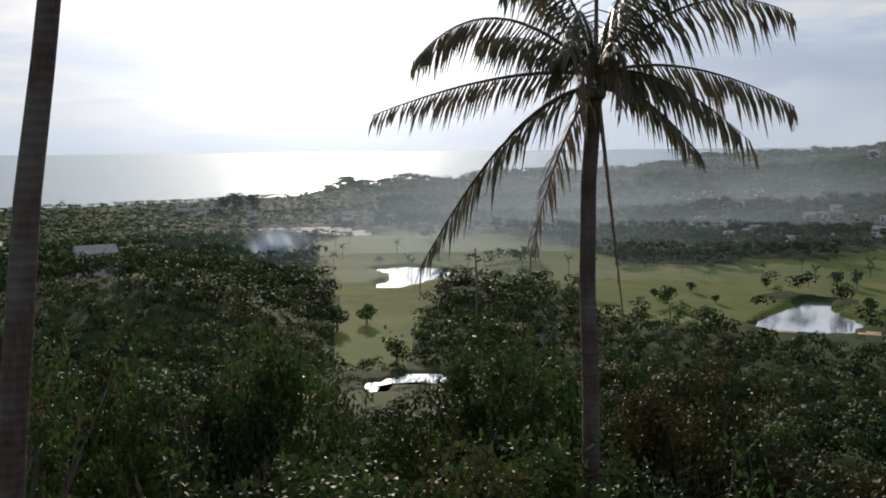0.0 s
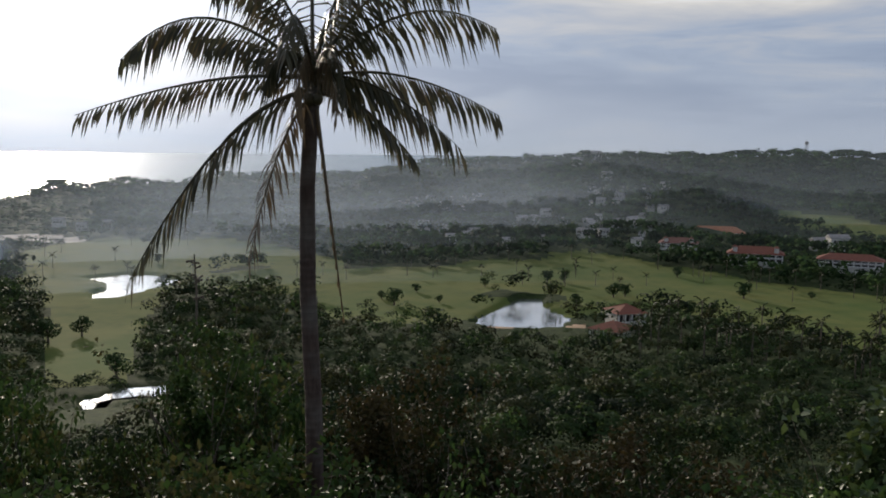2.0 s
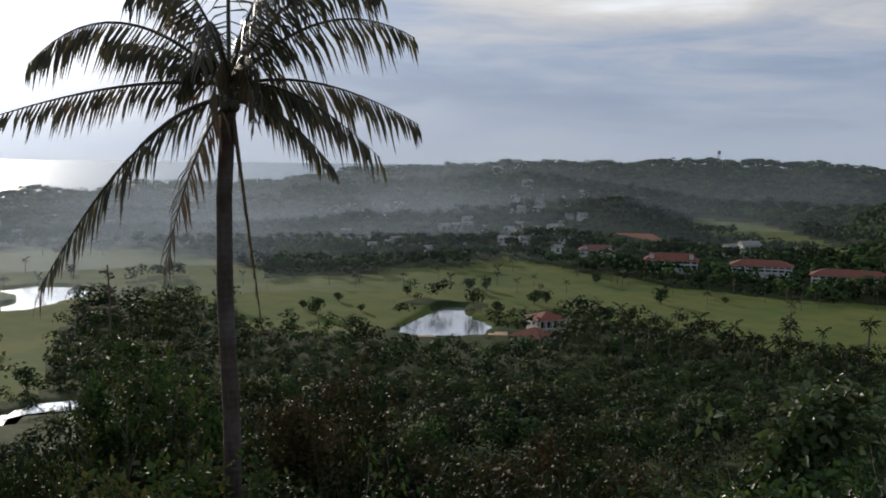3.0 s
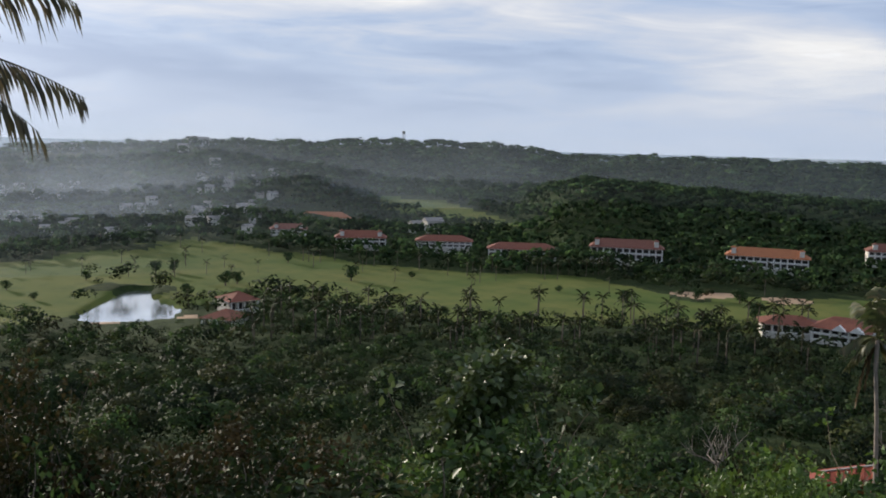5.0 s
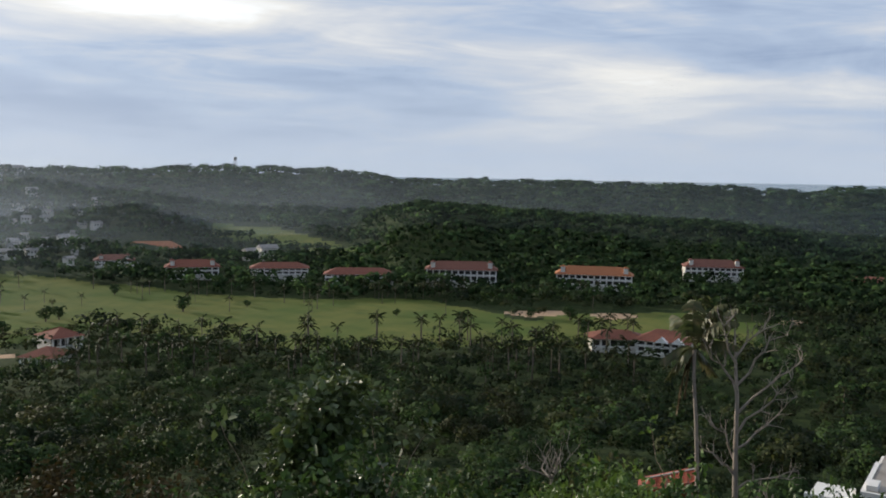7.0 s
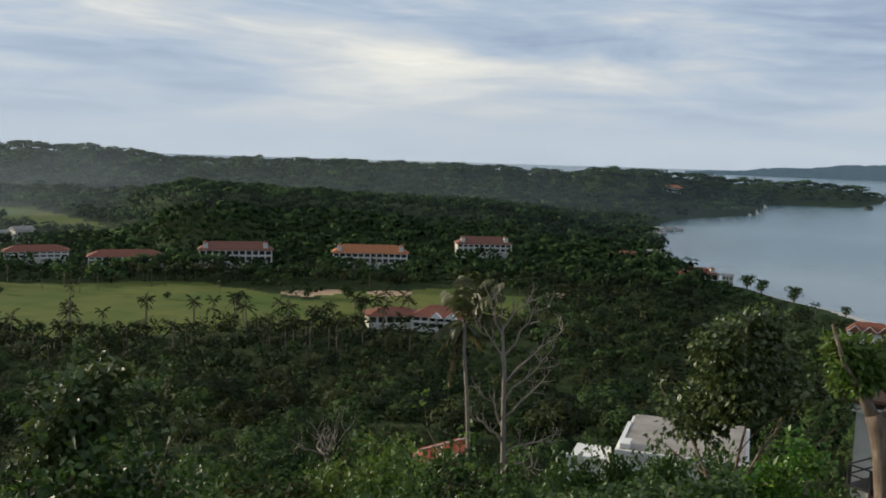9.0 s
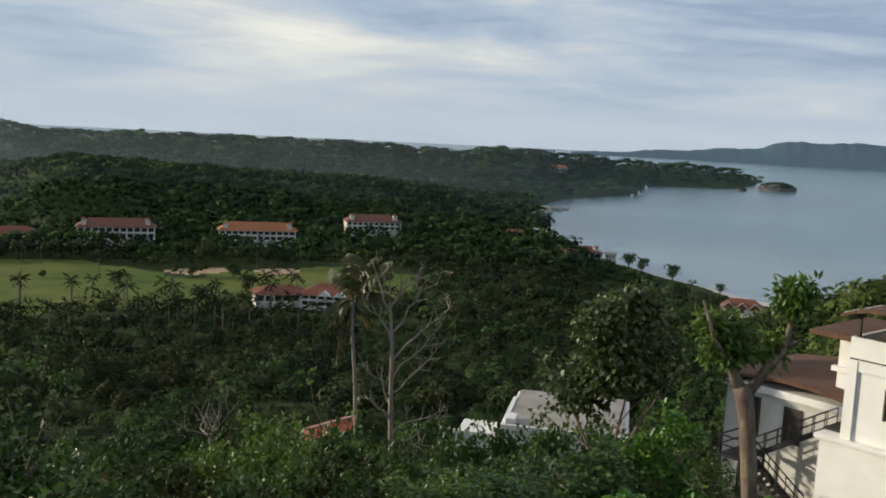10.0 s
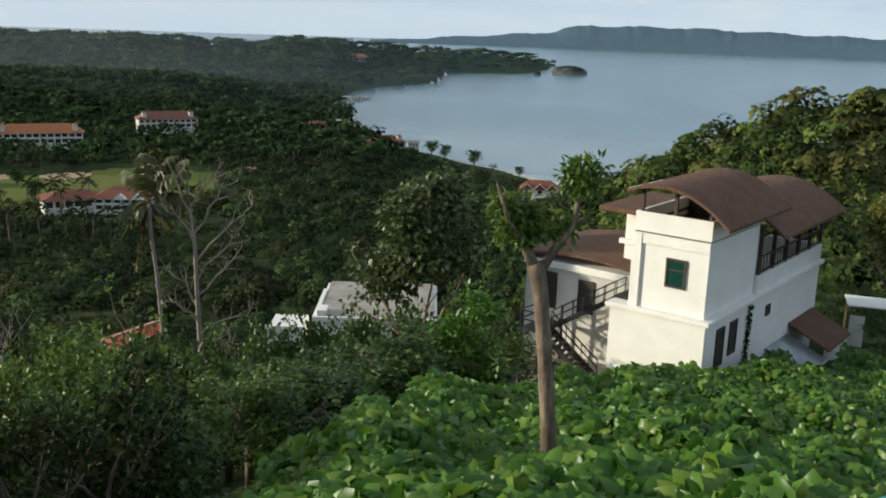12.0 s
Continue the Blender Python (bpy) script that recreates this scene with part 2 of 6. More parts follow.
TILE_BRICK = tile_material("brown red roof tile", (0.27, 0.115, 0.078), (0.18, 0.08, 0.058))


def shingle_material():
    m, n = material("brown nipa shingle")
    p = where(n)
    brick = n.add("TexBrick", {"Vector": p, "Scale": 3.0, "Color1": (0.13, 0.065, 0.042, 1), "Color2": (0.18, 0.095, 0.06, 1), "Mortar": (0.05, 0.03, 0.02, 1), "Mortar Size": 0.03})
    stains = n.ramp(n.noise(p, 0.8, 5.0, 0.65), [(0.35, 0.0), (0.7, 1.0)])
    c = n.mix(n.math("MULTIPLY", stains, 0.6), brick.outputs[0], (0.17, 0.11, 0.08))
    finish(n, c, 0.9, bump=n.noise(p, 14.0, 4.0), strength=0.6, distance=0.03, spec=0.2)
    return m


SHINGLE = shingle_material()


def glass_material():
    m, n = material("green tinted glass")
    finish(n, (0.012, 0.05, 0.042), 0.05, 0.0, spec=0.7)
    return m


GLASS = glass_material()


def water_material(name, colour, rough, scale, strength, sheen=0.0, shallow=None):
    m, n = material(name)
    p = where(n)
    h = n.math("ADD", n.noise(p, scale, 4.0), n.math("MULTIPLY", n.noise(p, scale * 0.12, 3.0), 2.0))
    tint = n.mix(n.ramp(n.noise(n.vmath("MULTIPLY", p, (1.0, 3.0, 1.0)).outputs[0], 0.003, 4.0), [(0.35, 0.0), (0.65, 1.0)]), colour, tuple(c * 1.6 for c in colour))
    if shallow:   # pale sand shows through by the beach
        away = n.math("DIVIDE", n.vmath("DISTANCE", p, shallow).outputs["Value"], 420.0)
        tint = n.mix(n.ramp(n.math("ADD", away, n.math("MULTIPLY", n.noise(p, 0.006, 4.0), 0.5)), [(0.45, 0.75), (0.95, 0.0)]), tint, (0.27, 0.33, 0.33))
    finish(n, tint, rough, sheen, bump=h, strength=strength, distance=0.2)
    return m


SEA = water_material("sea water", (0.062, 0.125, 0.142), 0.22, 0.35, 0.3, shallow=(640.0, 60.0, 0.0))
# pale, mostly metallic base boosts the sky's reflection in the ponds
POND = water_material("pond water with added sky sheen", (0.62, 0.63, 0.62), 0.12, 0.8, 0.01, 0.85)


def ground_material():
    m, n = material("undergrowth")
    p = where(n)
    c = n.mix(n.ramp(n.noise(p, 0.25, 6.0, 0.7), [(0.35, 0.0), (0.65, 1.0)]), (0.02, 0.035, 0.012), (0.05, 0.07, 0.022))
    finish(n, c, 0.95, bump=n.noise(p, 1.2, 5.0), strength=0.8, distance=0.4, spec=0.1)
    return m


def turf_material():
    m, n = material("mown fairway grass")
    p = where(n)
    wide = n.ramp(n.noise(p, 0.022, 4.0, 0.6), [(0.35, 0.0), (0.65, 1.0)])
    c = n.mix(wide, (0.082, 0.122, 0.026), (0.145, 0.155, 0.04))
    c = n.mix(n.ramp(n.noise(p, 0.09, 4.0), [(0.5, 0.0), (0.7, 0.6)]), c, (0.07, 0.105, 0.026))
    finish(n, c, 0.95, bump=n.noise(p, 0.8, 4.0), strength=0.3, distance=0.2, spec=0.1)
    return m


GROUND, TURF = ground_material(), turf_material()


# ---- building blocks ----
def polar(az, d, z=0.0):
    """The place at a bearing (degrees clockwise from ahead at the start) and a distance from the lookout."""
    return Vector((d * math.sin(radians(az)), d * math.cos(radians(az)), z))


def mesh_np(name, verts, faces, mat, index=None):
    """A mesh from arrays of corners and of faces with equal numbers of corners."""
    me = bpy.data.meshes.new(name)
    verts, faces = np.asarray(verts, np.float32), np.asarray(faces, np.int32)
    k = faces.shape[1]
    me.vertices.add(len(verts))
    me.vertices.foreach_set("co", verts.ravel())
    me.loops.add(faces.size)
    me.loops.foreach_set("vertex_index", faces.ravel())
    me.polygons.add(len(faces))
    me.polygons.foreach_set("loop_start", np.arange(0, faces.size, k, dtype=np.int32))
    me.polygons.foreach_set("loop_total", np.full(len(faces), k, np.int32))
    for m in (mat if isinstance(mat, (list, tuple)) else [mat]):
        me.materials.append(m)
    if index is not None:
        me.polygons.foreach_set("material_index", np.asarray(index, np.int32))
    me.update(calc_edges=True)
    return me


def smoke_haze_material():
    """Thin drifting smoke, and sheets of stand-in haze, that the sun shines through."""
    m, n = material("smoke and haze veil")
    p = where(n)
    thin = n.add("Attribute", attribute_name="smoke_amount").outputs["Fac"]
    wisps = n.ramp(n.add("TexNoise", {"Vector": n.vmath("MULTIPLY", p, (1.0, 1.0, 2.2)).outputs[0], "Scale": 0.007, "Detail": 3.0, "Roughness": 0.6, "Distortion": 0.8}).outputs["Fac"], [(0.25, 0.55), (0.75, 1.0)])
    body = n.add("MixShader", {0: 0.6, 1: n.add("BsdfDiffuse", {0: (0.50, 0.58, 0.69, 1)}).outputs[0], 2: n.add("BsdfTranslucent", {0: (0.50, 0.58, 0.69, 1)}).outputs[0]}).outputs[0]
    n.add("OutputMaterial", {0: n.add("MixShader", {0: n.math("MULTIPLY", thin, wisps, clamp=True), 1: n.add("BsdfTransparent").outputs[0], 2: body}).outputs[0]})
    return m


SMOKE_HAZE = smoke_haze_material()


def part(name, bm, mat, parent=None, label="", smooth=False):
    me = bpy.data.meshes.new(name)
    bmesh.ops.recalc_face_normals(bm, faces=bm.faces)
    bm.to_mesh(me)
    bm.free()
    me.materials.append(mat)
    if smooth:
        me.polygons.foreach_set("use_smooth", [True] * len(me.polygons))
    ob = new(name, me)
    if parent is not None:
        ob.parent = parent
    if label:
        ob["label"] = label
    return ob


def np_part(name, me, parent=None, label=""):
    ob = new(name, me)
    if parent is not None:
        ob.parent = parent
    if label:
        ob["label"] = label
    return ob


def box(bm, x0, x1, y0, y1, z0, z1, bevel=0.0):
    m = Matrix.Translation(((x0 + x1) / 2, (y0 + y1) / 2, (z0 + z1) / 2)) @ Matrix.Diagonal((x1 - x0, y1 - y0, z1 - z0, 1))
    r = bmesh.ops.create_cube(bm, size=1, matrix=m)
    if bevel:
        edges = list({e for v in r["verts"] for e in v.link_edges})
        bmesh.ops.bevel(bm, geom=edges, offset=bevel, segments=2, affect="EDGES")
    return bm


def boxed(*args):
    return box(bmesh.new(), *args)


def beam(bm, a, b, w, h=None):
    """A square bar from a to b."""
    a, b = Vector(a), Vector(b)
    turn = (b - a).to_track_quat("Z", "Y").to_matrix().to_4x4()
    m = Matrix.Translation((a + b) / 2) @ turn @ Matrix.Diagonal((w, h or w, (b - a).length, 1))
    bmesh.ops.create_cube(bm, size=1, matrix=m)
    return bm


def tube(bm, points, radii, sides=8):
    """A tapering limb through points."""
    points = [Vector(p) for p in points]
    rings = []
    for i, p in enumerate(points):
        d = (points[min(i + 1, len(points) - 1)] - points[max(i - 1, 0)]).normalized()
        u = d.orthogonal().normalized() if not rings else (rings[-1][1] - d * rings[-1][1].dot(d)).normalized()
        v = d.cross(u)
        rings.append(([bm.verts.new(p + (u * math.cos(a) + v * math.sin(a)) * radii[i]) for a in (2 * math.pi * k / sides for k in range(sides))], u))
    for (a, _), (b, _) in zip(rings, rings[1:]):
        for k in range(sides):
            bm.faces.new((a[k], a[(k + 1) % sides], b[(k + 1) % sides], b[k]))
    bm.faces.new(rings[0][0][::-1])
    bm.faces.new(rings[-1][0])
    return bm


def leaves_np(rng, centres, outward, length, width, droop=0.5):
    """Pointed leaves folded along the middle: six corners, four triangles each."""
    n = len(centres)
    d = outward + rng.normal(0, 0.55, (n, 3))
    d[:, 2] -= droop * rng.random(n)
    d /= np.linalg.norm(d, axis=1)[:, None] + 1e-9
    s = np.cross(d, rng.normal(0, 1, (n, 3)) * (0.5, 0.5, 0.4) + (0, 0, 1.0))
    s /= np.linalg.norm(s, axis=1)[:, None] + 1e-9
    up_ = np.cross(s, d)
    ln = (length * rng.uniform(0.7, 1.25, n))[:, None]
    wd = (width * rng.uniform(0.7, 1.25, n))[:, None]
    p0 = centres
    p1 = centres + d * ln * 0.45 + s * wd * 0.5 + up_ * wd * 0.18
    p2 = centres + d * ln - up_ * wd * 0.25
    p3 = centres + d * ln * 0.45 - s * wd * 0.5 + up_ * wd * 0.18
    v = np.stack([p0, p1, p2, p3], 1).reshape(-1, 3)
    base = np.arange(n)[:, None] * 4
    f = np.concatenate([base + (0, 1, 2), base + (0, 2, 3)], 1).reshape(-1, 3)
    return v, f


def join_np(pieces):
    vs, fs, k = [], [], 0
    for v, f in pieces:
        vs.append(v)
        fs.append(f + k)
        k += len(v)
    return np.concatenate(vs), np.concatenate(fs)


# ---- the lie of the land ----
def ease(a, b, x):
    t = np.clip((x - a) / (b - a), 0, 1)
    return t * t * (3 - 2 * t)


def wobble(az, d, s, seed):
    """Cheap smooth noise over the plan."""
    x, y = d * np.sin(np.radians(az)), d * np.cos(np.radians(az))
    k = np.random.default_rng(seed).uniform(0, 6.28, 8)
    return (np.sin(x / s + k[0] + np.sin(y / s * 0.7 + k[1])) + np.sin(y / s * 1.1 + k[2] + np.sin(x / s * 0.8 + k[3])) + 0.5 * np.sin((x + y) / s * 2.1 + k[4]) + 0.5 * np.sin((x - y) / s * 1.9 + k[5])) / 3


def near_shore(az):
    return np.interp(az, [-40, -25, -9.0, -7.4, -1.0, 3, 60, 72, 75.1, 76.4, 79.4, 83, 88, 95, 110, 150], [1250, 1270, 1400, 1560, 1620, 2100, 2600, 2600, 1060, 860, 735, 662, 612, 572, 485, 420])


def far_shore(az):
    return np.interp(az, [72, 75.2, 77, 81.6, 82.2, 86.5, 88.2, 89], [960, 1070, 1280, 1465, 1790, 1825, 2050, 2600])


def fairway(az, d):
    low = np.interp(az, [8, 17, 20, 25, 28.5, 35, 42, 50, 57, 63, 70], [420, 425, 445, 445, 462, 442, 422, 412, 424, 438, 455])
    high = np.interp(az, [8, 10.4, 16.6, 21, 25, 29.4, 34.8, 43, 48.6, 53.4, 57.6, 63, 70], [605, 605, 616, 656, 690, 631, 574, 560, 549, 520, 524, 526, 520])
    edge = wobble(az, d, 26.0, 3) * 15 + wobble(az, d, 9.0, 4) * 6
    a = (az > 9 + edge * 0.06) & (az < 69 + edge * 0.05) & (d > low + edge) & (d < high + edge)
    b = (az > -8 + edge * 0.07) & (az < 10.8 + edge * 0.05) & (d > np.interp(az, [-7, -1, 1, 8, 11], [540, 560, 515, 500, 470]) + edge) & (d < np.interp(az, [-8, -4, 2, 7, 11], [740, 830, 800, 720, 620]) + edge)
    c = (d > 322) & (d < 600) & (az > -6.7 + edge * 0.02) & (az < np.interp(d, [330, 430, 560], [-2.3, -1.4, 0.5]) + edge * 0.02)
    e = (az > 35.8) & (az < 44.4) & (d > np.interp(az, [36, 40.9, 44.3], [905, 835, 770])) & (d < np.interp(az, [36, 39.5, 44.3], [985, 965, 825]))
    woods = wobble(az, d, 30.0, 11) + 0.5 * wobble(az, d, 13.0, 12) > 0.85
    return ((a | b) & ~woods) | c | e


def bunker(az, d):
    spots = [(55.2, 519, 1.6, 11), (56.6, 524, 0.9, 8), (60.0, 520, 1.4, 11), (19.9, 412, 0.9, 5), (70.2, 530, 0.8, 9), (24.6, 420, 0.5, 6)]
    hit = np.zeros(np.shape(az), bool)
    for a, dd, wa, wd in spots:
        hit |= ((az - a) / wa) ** 2 + ((d - dd) / wd) ** 2 + wobble(az, d, 6.0, 5) * 0.35 < 1
    return hit


PONDS = [  # bearing and distance of the rim, in order round it
    [(18.2, 425), (19.3, 415), (21.5, 414), (23.6, 420), (24.3, 438), (23.7, 452), (22.9, 466), (22.7, 480), (22.4, 494), (21.4, 498), (20.5, 482), (19.3, 453)],
    [(-4.6, 590), (-2.6, 602), (-0.9, 596), (0.7, 572), (0.3, 546), (-1.0, 536), (-1.8, 520), (-2.8, 508), (-4.1, 511), (-4.4, 530), (-3.2, 548), (-3.6, 566)],
    [(-5.6, 292), (-5.0, 304), (-3.2, 312), (-1.8, 316), (0.4, 312), (1.6, 307), (0.6, 301), (-1.5, 303), (-3.4, 302), (-4.2, 290), (-4.8, 284)],
]
POND_Z = [6.0, 6.0, 8.5]


def in_ring(x, y, ring):
    hit = np.zeros(np.shape(x), bool)
    pts = [polar(a, d) for a, d in ring]
    for p, q in zip(pts, pts[1:] + pts[:1]):
        cross = ((p.y > y) != (q.y > y)) & (x < (q.x - p.x) * (y - p.y) / (q.y - p.y + 1e-9) + p.x)
        hit ^= cross
    return hit


def ground_z(az, d):
    az, d = np.asarray(az, float), np.asarray(d, float)
    side = np.where(az > 180, az - 360, az)
    valley = np.interp(d, [0, 2.2, 3.2, 6, 12, 25, 60, 120, 220, 300, 380, 440, 700], [88.2, 88.2, 85.5, 84.3, 81.5, 76, 60, 42, 22, 9.5, 8, 7, 8])
    spur = np.interp(d, [0, 2.2, 3.2, 6, 12, 20, 30, 45, 60, 90, 150, 230, 320, 430, 560], [88.2, 88.2, 85.6, 85.2, 83.4, 80.6, 77.6, 73.8, 71, 67, 62, 57, 42, 16, 2])
    w = ease(81, 100, side) * (1 - ease(140, 175, side))
    wn = ease(62, 84, side) * (1 - ease(140, 175, side))
    w = np.where(d < 60, wn + (w - wn) * ease(25, 60, d), w)
    z = valley * (1 - w) + spur * w
    rise = (ease(94, 108, side)) * np.exp(-((d - 260) / 90) ** 2) * 13
    z = z + rise * (1 - ease(140, 170, side))
    z = np.where(d > 650, z - 5.0 * ease(650, 950, d) * (1 - ease(-6, 4, side)), z)
    z = z - 4.6 * ease(380, 480, d) * ease(76, 80, side) * (1 - ease(90, 94, side)) * (d < 700)
    # the wooded spur on the sea side
    sx, sy = d * np.sin(np.radians(side)), d * np.cos(np.radians(side))
    c = polar(-19, 400)
    z = z + 26 * np.exp(-((sx - c.x) / 95) ** 2 - ((sy - c.y) / 120) ** 2) * (1 - ease(-13, -5, side))
    # hill behind the hotels
    el = np.interp(side, [15, 22, 26, 32, 35, 44, 46.5, 49, 55, 60, 66, 69, 72.5, 75], [-4.6, -3.4, -2.5, -2.5, -3.4, -3.7, -2.8, -2.6, -2.9, -3.15, -3.45, -3.8, -4.6, -5.3])
    dc = np.interp(side, [20, 26, 33, 36, 44, 47, 66, 72, 76], [1000, 1000, 980, 1000, 960, 860, 860, 900, 800])
    top = EYE + dc * np.tan(np.radians(el)) - 9
    t = np.where(d < dc, (d - dc) / np.where(side < 36, 210, 125), (d - dc) / 260)
    fade = ease(12, 24, side) * (1 - ease(74, 78, side))
    z = z + np.maximum(top - 8, 0) * np.exp(-t * t) * fade
    # the long ridge on the skyline
    el = np.interp(side, [-9, -7.5, -6.7, -5.7, -4.4, -2.0, 0.8, 5.3, 10, 16.4, 21.3, 25.5, 32, 35, 39.5, 44, 47.3, 53, 66, 70.7, 73.4, 77.5, 80.7, 87, 88.3], [-4.4, -4.3, -2.75, -2.4, -2.8, -2.34, -2.95, -2.35, -2.3, -1.2, -1.1, -0.95, -0.75, -0.55, -0.58, -0.68, -1.1, -1.12, -1.1, -1.45, -1.0, -1.25, -1.45, -1.65, -2.4])
    el = el + (0.06 * np.sin(side * 2.1) + 0.05 * np.sin(side * 5.3 + 1)) * ease(-1, 6, side)
    dc = np.interp(side, [-8, 5, 12, 25, 37, 55, 70, 78, 84, 89], [1500, 1450, 1300, 1300, 1550, 1600, 1750, 1950, 2000, 2080])
    top = EYE + dc * np.tan(np.radians(el)) - 9
    t = np.where(d < dc, (d - dc) / np.interp(side, [0, 20, 60, 75, 80, 88], [260, 330, 420, 420, 160, 120]), (d - dc) / 300)
    fade = ease(-7.1, -6.3, side) * (1 - ease(88.0, 88.8, side))
    ridge = np.maximum(top - 6, 0) * np.exp(-t * t) * fade
    z = np.maximum(z, z * 0.35 + ridge + 3)
    z = z + wobble(side, d, 60.0, 21) * np.clip((d - 150) / 300, 0, 1) * np.where(fairway(side, d), 1.0, 2.2)
    # the sea
    s = near_shore(side)
    land = 1 - ease(np.where(side > 76, -85, -45), 30, d - s + wobble(side, d, 35.0, 8) * 14)
    far = ease(-20, 45, d - far_shore(side) + wobble(side, d, 35.0, 9) * 10) * (side > 72) * (side < 88.9) * (1 - ease(2250, 2500, d))
    land = np.maximum(land, far)
    z = np.where(land < 1, -5 + (z + 5) * land, z)
    x, y = d * np.sin(np.radians(az)), d * np.cos(np.radians(az))
    for ring, level in zip(PONDS, POND_Z):
        z = np.where(in_ring(x, y, ring), level - 1.2, z)
    return z


def ground_at(az, d):
    return float(ground_z(np.array([az]), np.array([d]))[0])


def build_ground():
    az = np.concatenate([np.arange(-34, 114, 0.4), np.arange(114, 326, 4.0)])
    d = np.concatenate([[0.01, 2.0, 2.3, 2.7], np.geomspace(3.2, 300, 60), np.arange(304, 700, 4.5), np.geomspace(700, 5600, 85)])
    A, D = np.meshgrid(az, d)
    Z = ground_z(A, D)
    V = np.stack([D * np.sin(np.radians(A)), D * np.cos(np.radians(A)), Z], -1).reshape(-1, 3)
    n, m = len(az), len(d)
    i, j = np.meshgrid(np.arange(m - 1), np.arange(n), indexing="ij")
    k = (j + 1) % n
    F = np.stack([i * n + j, i * n + k, (i + 1) * n + k, (i + 1) * n + j], -1).reshape(-1, 4)
    Am, Dm = A[:-1] + 0.16, (D[:-1] + D[1:]) / 2
    kind = np.where(fairway(Am, Dm), 1, 0)
    kind = np.where(bunker(Am, Dm), 2, kind)
    Zm = (Z[:-1] + Z[1:]) / 2
    kind = np.where((Zm < np.where(Am > 74, 2.9, 4.4)) & (Dm > 350) & ((Dm < 900) | ((Am > 81.3) & (Am < 83.2))), 3, kind)
    me = mesh_np("ground", V, F, [GROUND, TURF, SAND, BEACH], kind.ravel())
    me.polygons.foreach_set("use_smooth", [True] * len(me.polygons))
    tagged(new("ground", me), "green hillside, golf fairways, sand and wooded hills", "ground", kind="structure")


build_ground()


def build_water():
    bm = bmesh.new()
    rings = [[bm.verts.new(polar(a, r)) for a in range(0, 360, 4)] for r in (380, 700, 1200, 2000, 3200, 5600)]
    for a, b in zip(rings, rings[1:]):
        for k in range(90):
            bm.faces.new((a[k], a[(k + 1) % 90], b[(k + 1) % 90], b[k]))
    ob = part("water", bm, SEA)
    tagged(ob, "calm grey-blue sea in the bay and beyond", "sea", kind="structure")
    for ring, level in zip(PONDS, POND_Z):
        bm = bmesh.new()
        c = bm.verts.new(sum((polar(a, d, level) for a, d in ring), Vector()) / len(ring))
        vs = []
        for i in range(len(ring)):
            for t in (0, 0.33, 0.66):
                p0, p1, p2, p3 = (polar(*ring[(i + k - 1) % len(ring)], level) for k in range(4))
                q = 0.5 * (2 * p1 + (p2 - p0) * t + (2 * p0 - 5 * p1 + 4 * p2 - p3) * t * t + (3 * p1 - p0 - 3 * p2 + p3) * t ** 3)
                vs.append(bm.verts.new(q + (q - c.co).normalized() * 3 * (1 + 0.3 * math.sin(i * 2.7 + t * 9)) * Vector((1, 1, 0)).length / 1.41))
        for a, b in zip(vs, vs[1:] + vs[:1]):
            bm.faces.new((c, a, b))
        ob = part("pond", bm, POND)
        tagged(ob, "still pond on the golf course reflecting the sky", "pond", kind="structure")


build_water()


# ---- woods ----
CLEARINGS = []   # bearing, distance and radius of places that stay free of scattered trees


def dome(rng, quads, size, flat=0.8):
    """One tree's crown as ragged clumps of leaves set over an uneven dome."""
    th = rng.uniform(0, 2 * math.pi, quads)
    cz = rng.uniform(-0.15, 1.0, quads)
    r = np.sqrt(np.maximum(0, 1 - cz * cz))
    lump = 1 + 0.22 * np.sin(th * 3 + rng.uniform(0, 6)) * np.sin(cz * 4 + rng.uniform(0, 6))
    out = np.stack([r * np.cos(th), r * np.sin(th), cz], 1)
    c = out * (lump * rng.uniform(0.72, 1.02, quads))[:, None] * (1, 1, flat)
    nrm = out + rng.normal(0, 0.45, (quads, 3)) + (0, 0, 0.25)
    nrm /= np.linalg.norm(nrm, axis=1)[:, None]
    u = np.cross(nrm, rng.normal(0, 1, (quads, 3)))
    u /= np.linalg.norm(u, axis=1)[:, None]
    v = np.cross(nrm, u)
    s = (size * rng.uniform(0.6, 1.3, quads))[:, None]
    pts = np.stack([c - u * s * 0.9, c - v * s * 0.7 + nrm * s * 0.25, c + u * s, c + v * s * 0.75 + nrm * s * 0.2], 1)
    return pts.reshape(-1, 3)


